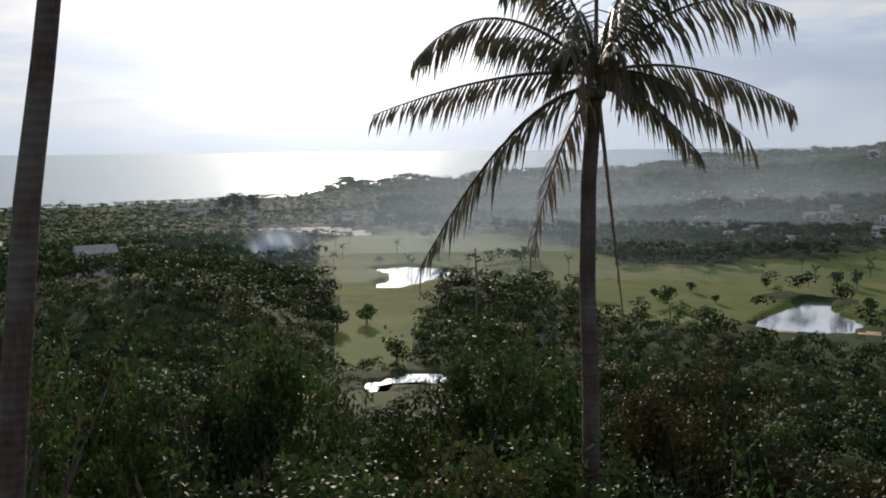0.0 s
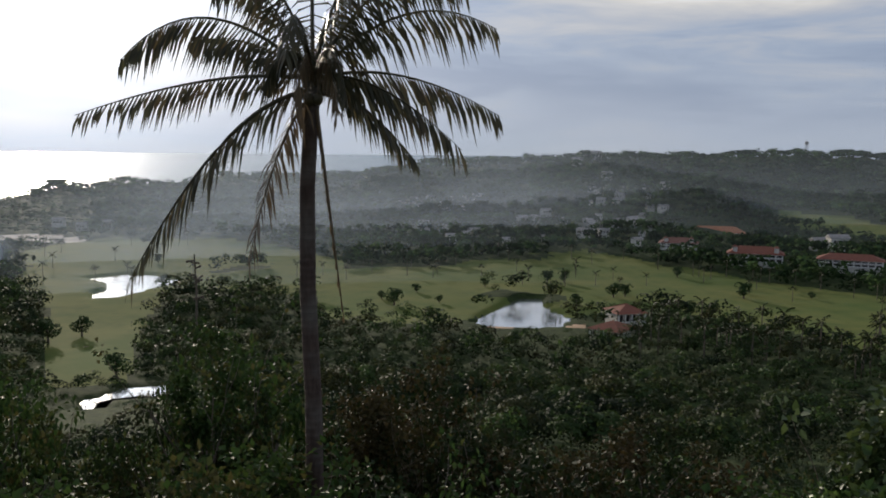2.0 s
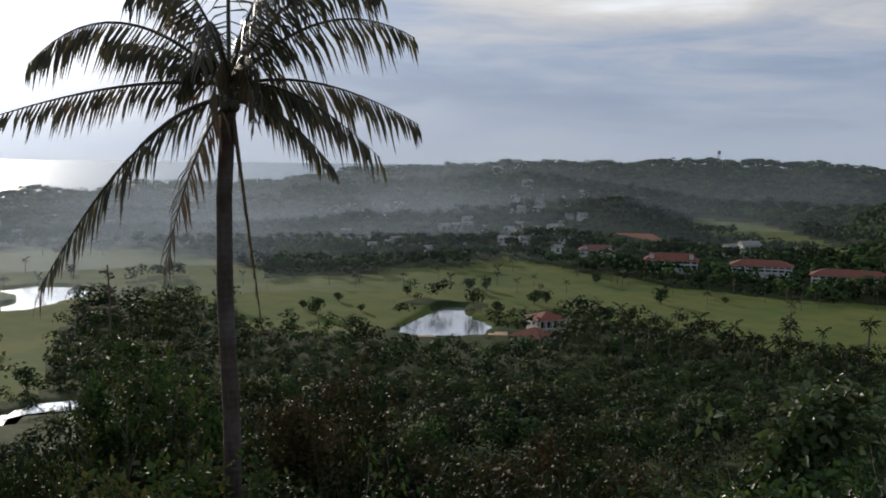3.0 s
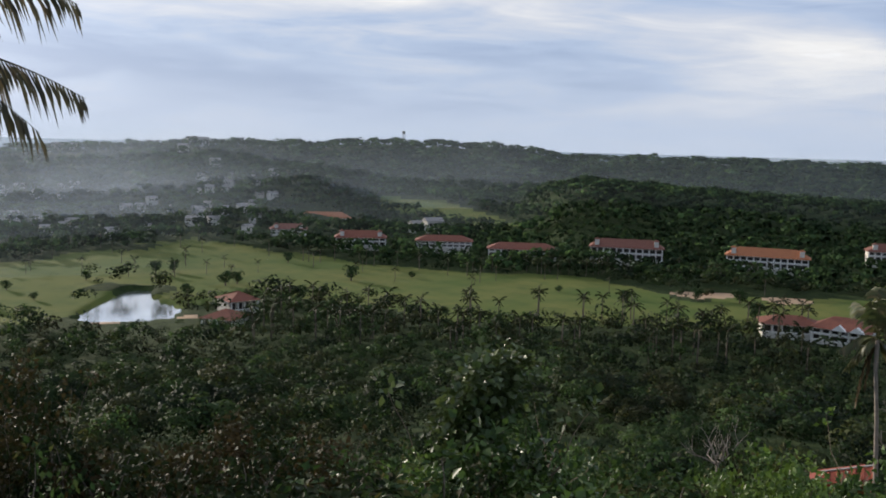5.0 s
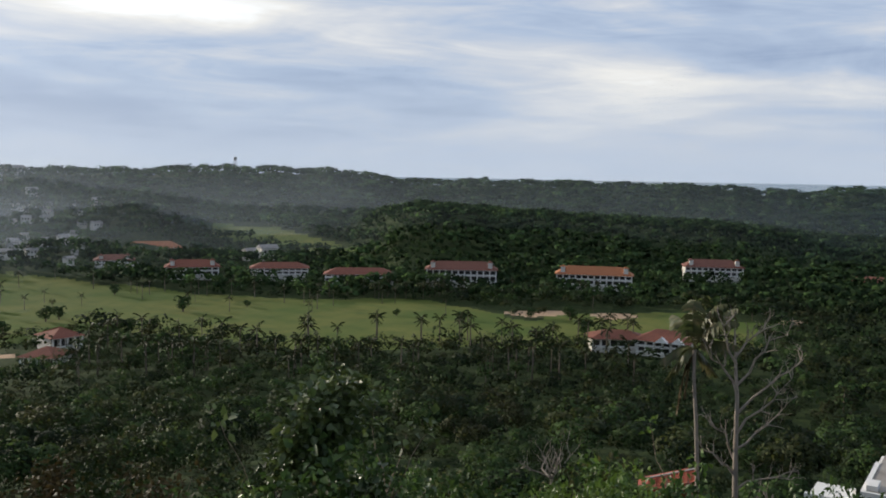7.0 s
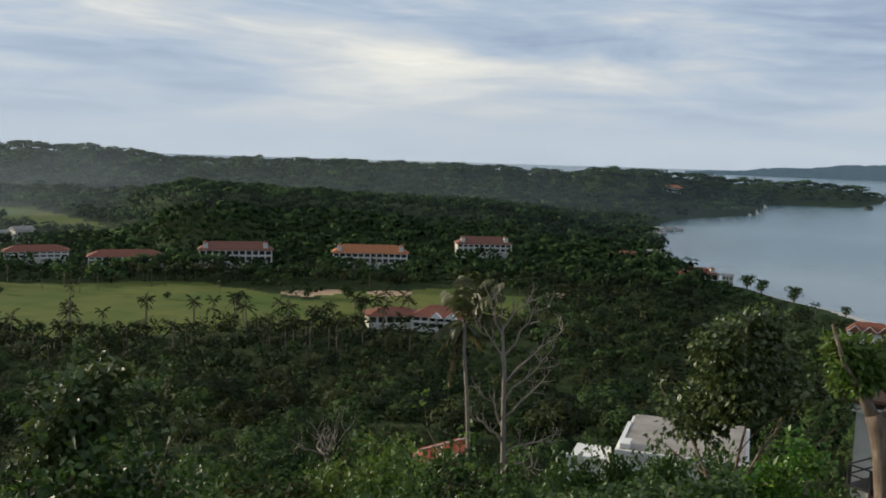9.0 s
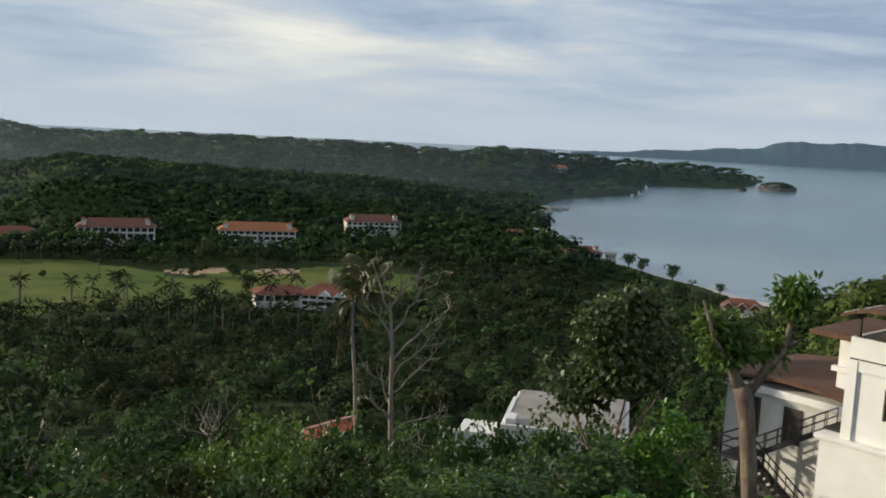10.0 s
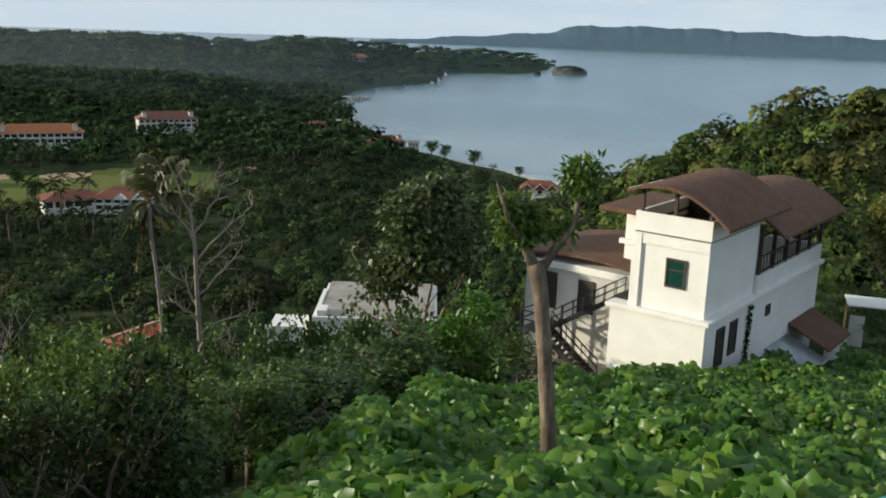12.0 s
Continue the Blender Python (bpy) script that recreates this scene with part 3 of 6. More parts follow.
def crown(rng, quads, size, flat=0.8):
    """One tree's crown built up of rounded heads of leaf clumps, with the way each clump faces."""
    heads = 7
    th = np.arange(heads) * 2.4 + rng.uniform(0, 6.28)
    cz = rng.uniform(0.05, 0.75, heads)
    cz[0] = 0.8
    rr = np.sqrt(1 - cz * cz) * rng.uniform(0.5, 0.72, heads)
    centre = np.stack([rr * np.cos(th), rr * np.sin(th), cz * 0.7], 1)
    big = rng.uniform(0.32, 0.52, heads)
    which = rng.integers(0, heads, quads * 5)
    out = rng.normal(0, 1, (quads * 5, 3))
    out[:, 2] += 0.35
    out /= np.linalg.norm(out, axis=1)[:, None]
    c = centre[which] + out * (big[which] * rng.uniform(0.82, 1.08, quads * 5))[:, None]
    gap = np.linalg.norm(c[:, None] - centre[None], axis=2) / big[None]
    shown = np.where((gap.min(1) > 0.78) & (c[:, 2] > -0.25))[0][:quads]
    c, out = c[shown], out[shown]
    n = len(c)
    whole = c / (np.linalg.norm(c, axis=1)[:, None] + 1e-6)
    face = out * 0.75 + whole * 0.45 + (0, 0, 0.1)
    face /= np.linalg.norm(face, axis=1)[:, None]
    nrm = face + rng.normal(0, 0.5, (n, 3))
    nrm /= np.linalg.norm(nrm, axis=1)[:, None]
    u = np.cross(nrm, rng.normal(0, 1, (n, 3)))
    u /= np.linalg.norm(u, axis=1)[:, None]
    v = np.cross(nrm, u)
    s = (size * rng.uniform(0.55, 1.35, n))[:, None]
    c = c * (1, 1, flat)
    pts = np.stack([c - u * s * 0.9, c - v * s * 0.6 + nrm * s * 0.25, c + u * s, c + v * s * 0.65 + nrm * s * 0.2], 1)
    short = quads - n
    if short > 0:
        pts, face = np.concatenate([pts, pts[:short]]), np.concatenate([face, face[:short]])
    return pts.reshape(-1, 3), np.repeat(face, 4, 0)


def scatter(name, label, d0, d1, step, quads, size, radius, mat, az0=-33, az1=113, seed=1, keep=1.0, tall=7.5):
    """Trees over a stretch of the land, about evenly by angle, as one piece of woodland."""
    rng = np.random.default_rng(seed)
    ds = [d0]
    while ds[-1] < d1:
        ds.append(ds[-1] + max(step * ds[-1], 3.4) * (1.0 if ds[-1] < 650 else 1.25))
    A, D = [], []
    for d in ds:
        n = int((az1 - az0) * math.pi / 180 * d / max(step * d, 3.4))
        A.append(az0 + (az1 - az0) * (np.arange(n) + rng.random(n)) / n)
        D.append(d * (1 + step * rng.uniform(-0.5, 0.5, n)))
    A, D = np.concatenate(A), np.concatenate(D)
    Z = ground_z(A, D)
    x, y = D * np.sin(np.radians(A)), D * np.cos(np.radians(A))
    # slopes turned away beyond the skyline carry fewer trees
    ok = (Z > np.where((D < 900) & (A < 76), 4.2, 2.0)) & ~((A > 76.5) & (A < 93) & (D > near_shore(A) - 104) & (D < 900)) & ~fairway(A, D) & ~bunker(A, D) & (rng.random(len(A)) < np.where(D > np.interp(A, [-8, 5, 12, 25, 37, 55, 70, 78, 84, 89], [1500, 1450, 1300, 1300, 1550, 1600, 1750, 1950, 2000, 2080]) + 110, 0.3, 1.0) * keep)
    for ring in PONDS:
        ok &= ~in_ring(x, y, [(a, d) for a, d in ring])
    for a, d, r in CLEARINGS:
        p = polar(a, d)
        ok &= (x - p.x) ** 2 + (y - p.y) ** 2 > r * r
    A, D, Z, x, y = A[ok], D[ok], Z[ok], x[ok], y[ok]
    n = len(A)
    temps = [crown(rng, quads, size, rng.uniform(0.75, 1.15)) for _ in range(12)]
    which = rng.integers(0, 12, n)
    R = radius * np.maximum(step * D, 3.4) * (0.55 + 0.95 * rng.random(n) ** 2.2) * (1 + 0.28 * wobble(A, D, 9.0 + 0.02 * D.mean(), 41))
    H = np.minimum(R * rng.uniform(0.7, 2.3, n), tall) * (1 + 0.45 * wobble(A, D, 16.0, 42))
    low_coast = np.where((A < -4) & (D > 750) & ((A < -7.2) | (D < 1330)), 0.42, np.where((A > 79) & (A < 93) & (D > 420) & (D < 900), 0.6, 1.0))
    R, H = R * (0.5 + 0.5 * low_coast), H * low_coast
    turn = rng.uniform(0, 6.28, n)
    V = np.empty((n, quads * 4, 3), np.float32)
    W = np.empty((n, quads * 4, 3), np.float32)
    for k in range(12):
        s = np.where(which == k)[0]
        if not len(s):
            continue
        t, f = temps[k][0][None], temps[k][1][None]
        c, q = np.cos(turn[s])[:, None], np.sin(turn[s])[:, None]
        V[s, :, 0] = x[s, None] + (t[..., 0] * c - t[..., 1] * q) * R[s, None]
        V[s, :, 1] = y[s, None] + (t[..., 0] * q + t[..., 1] * c) * R[s, None]
        V[s, :, 2] = Z[s, None] + H[s, None] * 0.75 + t[..., 2] * np.minimum(R[s, None], 5.5 * low_coast[s, None]) * 0.95
        W[s, :, 0] = f[..., 0] * c - f[..., 1] * q
        W[s, :, 1] = f[..., 0] * q + f[..., 1] * c
        W[s, :, 2] = f[..., 2]
    F = np.arange(n * quads * 4, dtype=np.int32).reshape(-1, 4)
    me = mesh_np(name, V.reshape(-1, 3), F, mat)
    tone = np.clip(0.48 + 0.27 * rng.normal(0, 1, n) + 0.2 * wobble(A, D, 40.0, 43), 0, 1)
    me.attributes.new("tone", "FLOAT", "POINT").data.foreach_set("value", np.repeat(tone, quads * 4).astype(np.float32))
    me.attributes.new("crown_way", "FLOAT_VECTOR", "POINT").data.foreach_set("vector", W.ravel())
    tagged(new(name, me), label, "woodland", kind="stuff")
    return n


# ---- the white house below the lookout ----
STEP = Vector((0.59, -0.52, 0))   # where the arm has swung to when it points at the house
HOUSE = Matrix.Translation((45.09, -7.25, 0)) @ Matrix(((0.866, 0.5, 0, 0), (-0.5, 0.866, 0, 0), (0, 0, 1, 0), (0, 0, 0, 1)))
# in the house's own axes x runs along its long side, y along its short front, away from the near corner


def empty(name, label, category, group="", m=None):
    e = new(name)
    e.empty_display_size = 0.2
    if m is not None:
        e.matrix_world = m
    return tagged(e, label, category, group)


def arch_roof(x0, x1, y0, y1, z0, z1, crest, thick=0.16):
    """A curved shell that rises from the near eave to a crest and dips beyond it."""
    bm = bmesh.new()
    cols, rows = 16, 22
    grid = []
    for side in (0, thick):
        g = []
        for i in range(cols + 1):
            y = y0 + (y1 - y0) * i / cols
            t = (y - y0) / (y1 - y0)
            z = z0 + (z1 - z0) * t + (crest - (z0 + z1) / 2) * 4 * t * (1 - t) * 0.9
            g.append([bm.verts.new((x0 + (x1 - x0) * k / rows, y, z - side + 0.008 * math.sin(k * 1.7 + i * 2.3))) for k in range(rows + 1)])
        grid.append(g)
    for s, g in enumerate(grid):
        for i in range(cols):
            for k in range(rows):
                bm.faces.new((g[i][k], g[i][k + 1], g[i + 1][k + 1], g[i + 1][k]))
    a, b = grid
    for i in range(cols):
        bm.faces.new((a[i][0], a[i + 1][0], b[i + 1][0], b[i][0]))
        bm.faces.new((a[i][rows], a[i + 1][rows], b[i + 1][rows], b[i][rows]))
    for k in range(rows):
        bm.faces.new((a[0][k], a[0][k + 1], b[0][k + 1], b[0][k]))
        bm.faces.new((a[cols][k], a[cols][k + 1], b[cols][k + 1], b[cols][k]))
    return bm


def wall_window(parent, x, y, z, w, h, axis, mat=GLASS):
    """A framed window in a wall; axis is the way the wall faces."""
    win = part("window", boxed(-w / 2, w / 2, -0.03, 0.03, -h / 2, h / 2), mat, parent)
    bm = bmesh.new()
    for s in (-1, 1):
        box(bm, s * w / 2 - 0.05, s * w / 2 + 0.05, -0.07, 0.05, -h / 2 - 0.05, h / 2 + 0.05)
        box(bm, -w / 2, w / 2, -0.065, 0.05, s * h / 2 - 0.05, s * h / 2 + 0.05)
    box(bm, -w / 2, w / 2, -0.06, 0.05, h * 0.12 - 0.03, h * 0.12 + 0.03)
    part("frame", bm, DARKWOOD, win)
    win.matrix_local = Matrix.Translation((x, y, z)) @ Matrix.Rotation(radians(-90 if axis == "x" else 0), 4, "Z")
    return win


def white_house():
    h = empty("white_house", "white stucco house with brown barrel-curved shingle roofs", "house", m=HOUSE)
    part("lower_storey", boxed(0, 17.5, 0, 5.15, 70.0, 76.25, 0.03), STUCCO, h)
    bm = boxed(-0.22, 17.72, -0.22, 5.35, 76.25, 76.47, 0.03)
    part("cornice", bm, STUCCO, h, "projecting white cornice band")
    part("tower", boxed(0.2, 6.6, 0.2, 4.2, 76.47, 80.25, 0.03), STUCCO, h)
    bm = bmesh.new()
    for a in ((0.2, 6.6, 0.2, 0.36), (0.2, 6.6, 4.04, 4.2), (0.2, 0.36, 0.36, 4.04), (6.44, 6.6, 0.36, 4.04)):
        box(bm, *a, 80.33, 81.3)
    part("parapet", bm, STUCCO, h)
    # dark strip that draws the parapet's shadow line as a solid
    part("shadow_band", boxed(0.23, 6.57, 0.23, 4.17, 80.25, 80.33), DARKWOOD, h, "thin dark strip painted as a shadow line below the parapet")
    part("pilaster", boxed(0.06, 0.2, 3.72, 4.2, 76.47, 80.24), STUCCO, h)
    part("lintel_band", boxed(0.1, 0.2, 0.2, 3.72, 79.75, 80.24), STUCCO, h)
    part("roof", arch_roof(-0.7, 7.6, -0.95, 4.35, 81.2, 82.45, 82.85), SHINGLE, h, "curved brown shingle roof")
    part("roof", arch_roof(7.2, 18.2, -1.0, 4.9, 79.65, 80.9, 81.3), SHINGLE, h, "curved brown shingle roof")
    for x, y, z in ((0.4, 0.4, 81.55), (0.4, 2.2, 82.35), (0.4, 3.95, 82.7), (6.2, 0.5, 81.5), (6.2, 3.9, 82.6)):
        part("post", boxed(x - 0.08, x + 0.08, y - 0.08, y + 0.08, 80.33, z), DARKWOOD, h)
    # added dark sheet that imitates the shade under the tower roof
    part("shade_sheet", boxed(5.9, 6.0, 0.5, 3.9, 80.33, 81.9), SHADE, h, "dark sheet standing in for the shade under the roof")
    part("fascia", boxed(-0.2, 3.4, 4.36, 4.46, 82.3, 82.45), STUCCO, h, "white fascia board")
    wall_window(h, 0.17, 1.84, 78.5, 0.95, 1.35, "x")
    # the veranda along the long side
    bm = bmesh.new()
    box(bm, 6.6, 17.5, 0.0, 0.18, 76.47, 77.5)
    box(bm, 17.32, 17.5, 0.18, 5.1, 76.47, 77.5)
    part("veranda_wall", bm, STUCCO, h)
    part("inner_wall", boxed(6.6, 17.3, 3.9, 4.1, 76.47, 80.9), CREAM, h)
    for x in (6.8, 8.9, 11.0, 13.1, 15.2, 17.3):
        part("post", boxed(x - 0.09, x + 0.09, 0.02, 0.2, 77.5, 80.25), DARKWOOD, h)
    for z in (77.62, 78.45, 79.6):
        part("rail", boxed(6.8, 17.3, 0.06, 0.14, z - 0.05, z + 0.05), DARKWOOD, h)
    for k in range(24):
        x = 7.1 + k * 0.43
        part("baluster", boxed(x - 0.02, x + 0.02, 0.08, 0.12, 77.6, 78.45), DARKWOOD, h)
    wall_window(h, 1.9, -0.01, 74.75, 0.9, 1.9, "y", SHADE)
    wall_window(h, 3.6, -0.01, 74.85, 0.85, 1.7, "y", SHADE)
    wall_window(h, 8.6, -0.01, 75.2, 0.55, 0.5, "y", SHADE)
    bm = bmesh.new()
    rng = np.random.default_rng(4)
    c = np.stack([rng.normal(5.6, 0.12, 420), rng.uniform(-0.12, 0.02, 420), rng.uniform(72.5, 76.1, 420)], 1)
    v, f = leaves_np(rng, c, np.tile((0, -1.0, 0), (420, 1)), 0.16, 0.1)
    bm.free()
    np_part("creeper", mesh_np("creeper", v, f, LEAF_DULL), h, "dark creeper on the wall")
    # lean-to shed at the far end
    bm = bmesh.new()
    vs = [bm.verts.new(p) for p in ((12.6, -0.02, 73.4), (17.0, -0.02, 73.4), (17.0, -2.5, 72.25), (12.6, -2.5, 72.25))]
    f = bm.faces.new(vs)
    r = bmesh.ops.extrude_face_region(bm, geom=[f])
    bmesh.ops.translate(bm, verts=[e for e in r["geom"] if isinstance(e, bmesh.types.BMVert)], vec=(0, 0, 0.1))
    part("lean_to_roof", bm, SHINGLE, h, "low brown lean-to roof")
    part("lean_to_wall", boxed(12.8, 16.8, -2.35, -2.15, 69.5, 72.3), STUCCO_OLD, h)
    bm = bmesh.new()
    for k in range(7):
        beam(bm, (9.0 + k * 0.58, -0.02, 72.8), (9.0 + k * 0.58, -2.6, 71.8), 0.06)
    for t in (0.0, 0.33, 0.66, 1.0):
        beam(bm, (8.9, -0.05 - 2.5 * t, 72.8 - t), (12.55, -0.05 - 2.5 * t, 72.8 - t), 0.05)
    part("canopy_frame", bm, IRON, h)
    bm = bmesh.new()
    vs = [bm.verts.new(p) for p in ((9.0, -0.03, 72.86), (12.5, -0.03, 72.86), (12.5, -2.55, 71.86), (9.0, -2.55, 71.86))]
    bm.faces.new(vs)
    bmesh.ops.solidify(bm, geom=bm.faces[:], thickness=0.02)
    part("canopy_sheet", bm, CANOPY, h, "canopy sheet with pale sky sheen put into its colour")
    # the wing behind the tower
    part("rear_block", boxed(4.2, 8.2, 4.2, 6.7, 71.0, 80.5), STUCCO, h)
    part("rear_roof", boxed(2.6, 8.8, 4.0, 7.6, 80.52, 80.78, 0.05), SHINGLE, h, "thin flat brown roof")
    part("ledge", boxed(3.9, 4.2, 4.2, 6.9, 78.6, 78.85), STUCCO, h)
    # the low wing by the stair
    part("low_wing", boxed(3.0, 10.0, 5.2, 12.2, 70.0, 76.75), STUCCO_OLD, h)
    part("low_wing_band", boxed(2.75, 10.2, 5.2, 12.45, 76.75, 77.15, 0.03), STUCCO, h)
    part("low_wing_roof", arch_roof(2.5, 10.6, 12.8, 4.9, 77.35, 77.5, 77.85), SHINGLE, h, "low curved brown shingle roof")
    wall_window(h, 2.97, 10.6, 75.4, 0.9, 2.0, "x", SHADE)
    wall_window(h, 2.97, 8.2, 75.4, 0.9, 1.8, "x", SHADE)


white_house()


def steel_stair():
    s = empty("steel_stair", "black steel outdoor stair with railings", "stair", m=HOUSE)
    flights = [((0.9, 5.3, 76.4), (0.9, 9.0, 74.0)), ((-0.3, 9.0, 74.0), (-0.3, 6.0, 71.9))]
    for (a, b) in flights:
        a, b = Vector(a), Vector(b)
        for off in (0, 1.0):
            o = Vector((off, 0, 0))
            part("stringer", beam(bmesh.new(), a + o, b + o, 0.08, 0.28), IRON, s)
            for lift in (0.95, 0.55):
                part("handrail", beam(bmesh.new(), a + o + Vector((0, 0, lift)), b + o + Vector((0, 0, lift)), 0.06), IRON, s)
            for k in range(7):
                p = a.lerp(b, k / 6) + o
                part("baluster", beam(bmesh.new(), p, p + Vector((0, 0, 0.97)), 0.04), IRON, s)
        for k in range(11):
            p = a.lerp(b, (k + 0.5) / 11)
            part("tread", boxed(p.x, p.x + 1.0, p.y - 0.14, p.y + 0.14, p.z - 0.03, p.z + 0.02), DARKWOOD, s)
    part("landing", boxed(-0.4, 2.0, 9.0, 10.3, 73.9, 74.0), IRON, s)
    part("landing", boxed(0.7, 2.9, 4.3, 5.35, 76.5, 76.58), IRON, s)
    for x, y in ((-0.35, 9.05), (1.95, 9.05), (-0.35, 10.25), (1.95, 10.25)):
        part("post", boxed(x - 0.06, x + 0.06, y - 0.06, y + 0.06, 70.5, 75.0), IRON, s)
    for z in (74.5, 75.0):
        part("rail", boxed(-0.4, -0.33, 9.0, 10.3, z - 0.03, z + 0.03), IRON, s)
        part("rail", boxed(-0.4, 2.0, 10.23, 10.3, z - 0.03, z + 0.03), IRON, s)
    for y in (5.8, 6.6, 7.4, 8.2, 9.0, 9.8):
        part("post", boxed(-1.5, -1.42, y - 0.04, y + 0.04, 70.5, 73.0), IRON, s)
    for z in (72.2, 72.95):
        part("rail", boxed(-1.5, -1.42, 5.6, 10.3, z - 0.03, z + 0.03), IRON, s)
    part("paving", boxed(-1.6, 2.9, 5.25, 10.4, 69.8, 71.85), CONCRETE, s)


steel_stair()


def rail_corner():
    bm = beam(bmesh.new(), STEP + polar(109.2, 2.2, 88.96), STEP + polar(125, 1.9, 88.96), 0.10, 0.05)
    r = part("handrail", bm, TEAL)
    beam_post = part("post", beam(bmesh.new(), (0, 0, -1.2), (0, 0, 0), 0.06), TEAL, r)
    beam_post.location = STEP + polar(124, 1.9, 88.93)
    tagged(r, "teal painted handrail of the lookout", "handrail")


rail_corner()


def flat_roof_house():
    az, d = 78.4, 77.0
    m = Matrix.Translation(polar(az, d, -0.9) + STEP) @ Matrix.Rotation(radians(-az - 3), 4, "Z")
    h = empty("flat_roofed_house", "white house with a stained flat concrete roof among trees", "house", m=m)
    part("wall", boxed(-5.2, 4.8, -3.8, 7.4, 58.5, 67.2, 0.03), STUCCO, h)
    part("roof", boxed(-4.9, 4.5, -3.5, 7.1, 67.2, 67.45), CONCRETE, h, "stained grey concrete roof slab")
    bm = bmesh.new()
    box(bm, -5.3, 4.9, -3.95, -3.7, 67.1, 67.5)
    box(bm, -5.3, -4.95, -3.7, 4.4, 67.1, 67.5)
    part("parapet", bm, STUCCO, h)
    part("stair_block", boxed(-5.0, -4.2, -3.3, -1.6, 67.45, 67.85, 0.03), STUCCO, h)
    part("side_block", boxed(-8.8, -6.0, -4.8, -0.6, 58.5, 66.6, 0.04), STUCCO, h)
    part("side_parapet", boxed(-8.95, -5.9, -4.95, -4.6, 66.6, 66.95), STUCCO, h)
    for k in range(3):
        wall_window(h, -3.5 + k * 3.2, -3.82, 65.2, 1.4, 1.3, "y", SHADE)
    wall_window(h, -7.6, -4.82, 65.0, 1.4, 1.3, "y", SHADE)


flat_roof_house()


def red_roof_edge():
    a, b = polar(62.2, 56, 70.7) + STEP, polar(65.2, 56, 71.6) + STEP
    r = empty("red_sheet_roof", "bright orange-red sheet metal roof half hidden by shrubs", "roof")
    u = (b - a).normalized()
    back = Vector((u.y, -u.x, 0)) * -1
    if back.dot(a) < 0:
        back = -back
    bm = bmesh.new()
    n = 26
    rows = [[bm.verts.new(a.lerp(b, k / n) + Vector((0, 0, 0.05 * (k % 4 == 0))) + off) for k in range(n + 1)] for off in (Vector((0, 0, 0)), back * 1.6 + Vector((0, 0, 0.25)))]
    for k in range(n):
        bm.faces.new((rows[0][k], rows[0][k + 1], rows[1][k + 1], rows[1][k]))
    bmesh.ops.solidify(bm, geom=bm.faces[:], thickness=0.03)
    part("sheet", bm, RUST, r)
    part("fascia", beam(bmesh.new(), a - Vector((0, 0, 0.25)), b - Vector((0, 0, 0.25)), 0.5, 0.05), RUST, r)
    part("ridge_flashing", beam(bmesh.new(), a + back * 1.6 + Vector((0, 0, 0.29)), b + back * 1.6 + Vector((0, 0, 0.29)), 0.16, 0.06), GREYROOF, r)
    part("wall", beam(bmesh.new(), a + back * 1.6 + Vector((0, 0, -2.2)), b + back * 1.6 + Vector((0, 0, -2.2)), 2.6, 4.2), RUST, r)


red_roof_edge()


# ---- hotels and houses in the valley ----
def hip_roof(bm, x0, x1, y0, y1, z, rise, inset=None):
    inset = inset if inset is not None else (y1 - y0) / 2
    a = [bm.verts.new(p) for p in ((x0, y0, z), (x1, y0, z), (x1, y1, z), (x0, y1, z))]
    ym = (y0 + y1) / 2
    r = [bm.verts.new((x0 + inset, ym, z + rise)), bm.verts.new((x1 - inset, ym, z + rise))]
    for f in ((a[0], a[1], r[1], r[0]), (a[1], a[2], r[1]), (a[2], a[3], r[0], r[1]), (a[3], a[0], r[0]), (a[3], a[2], a[1], a[0])):
        bm.faces.new(f)
    return bm


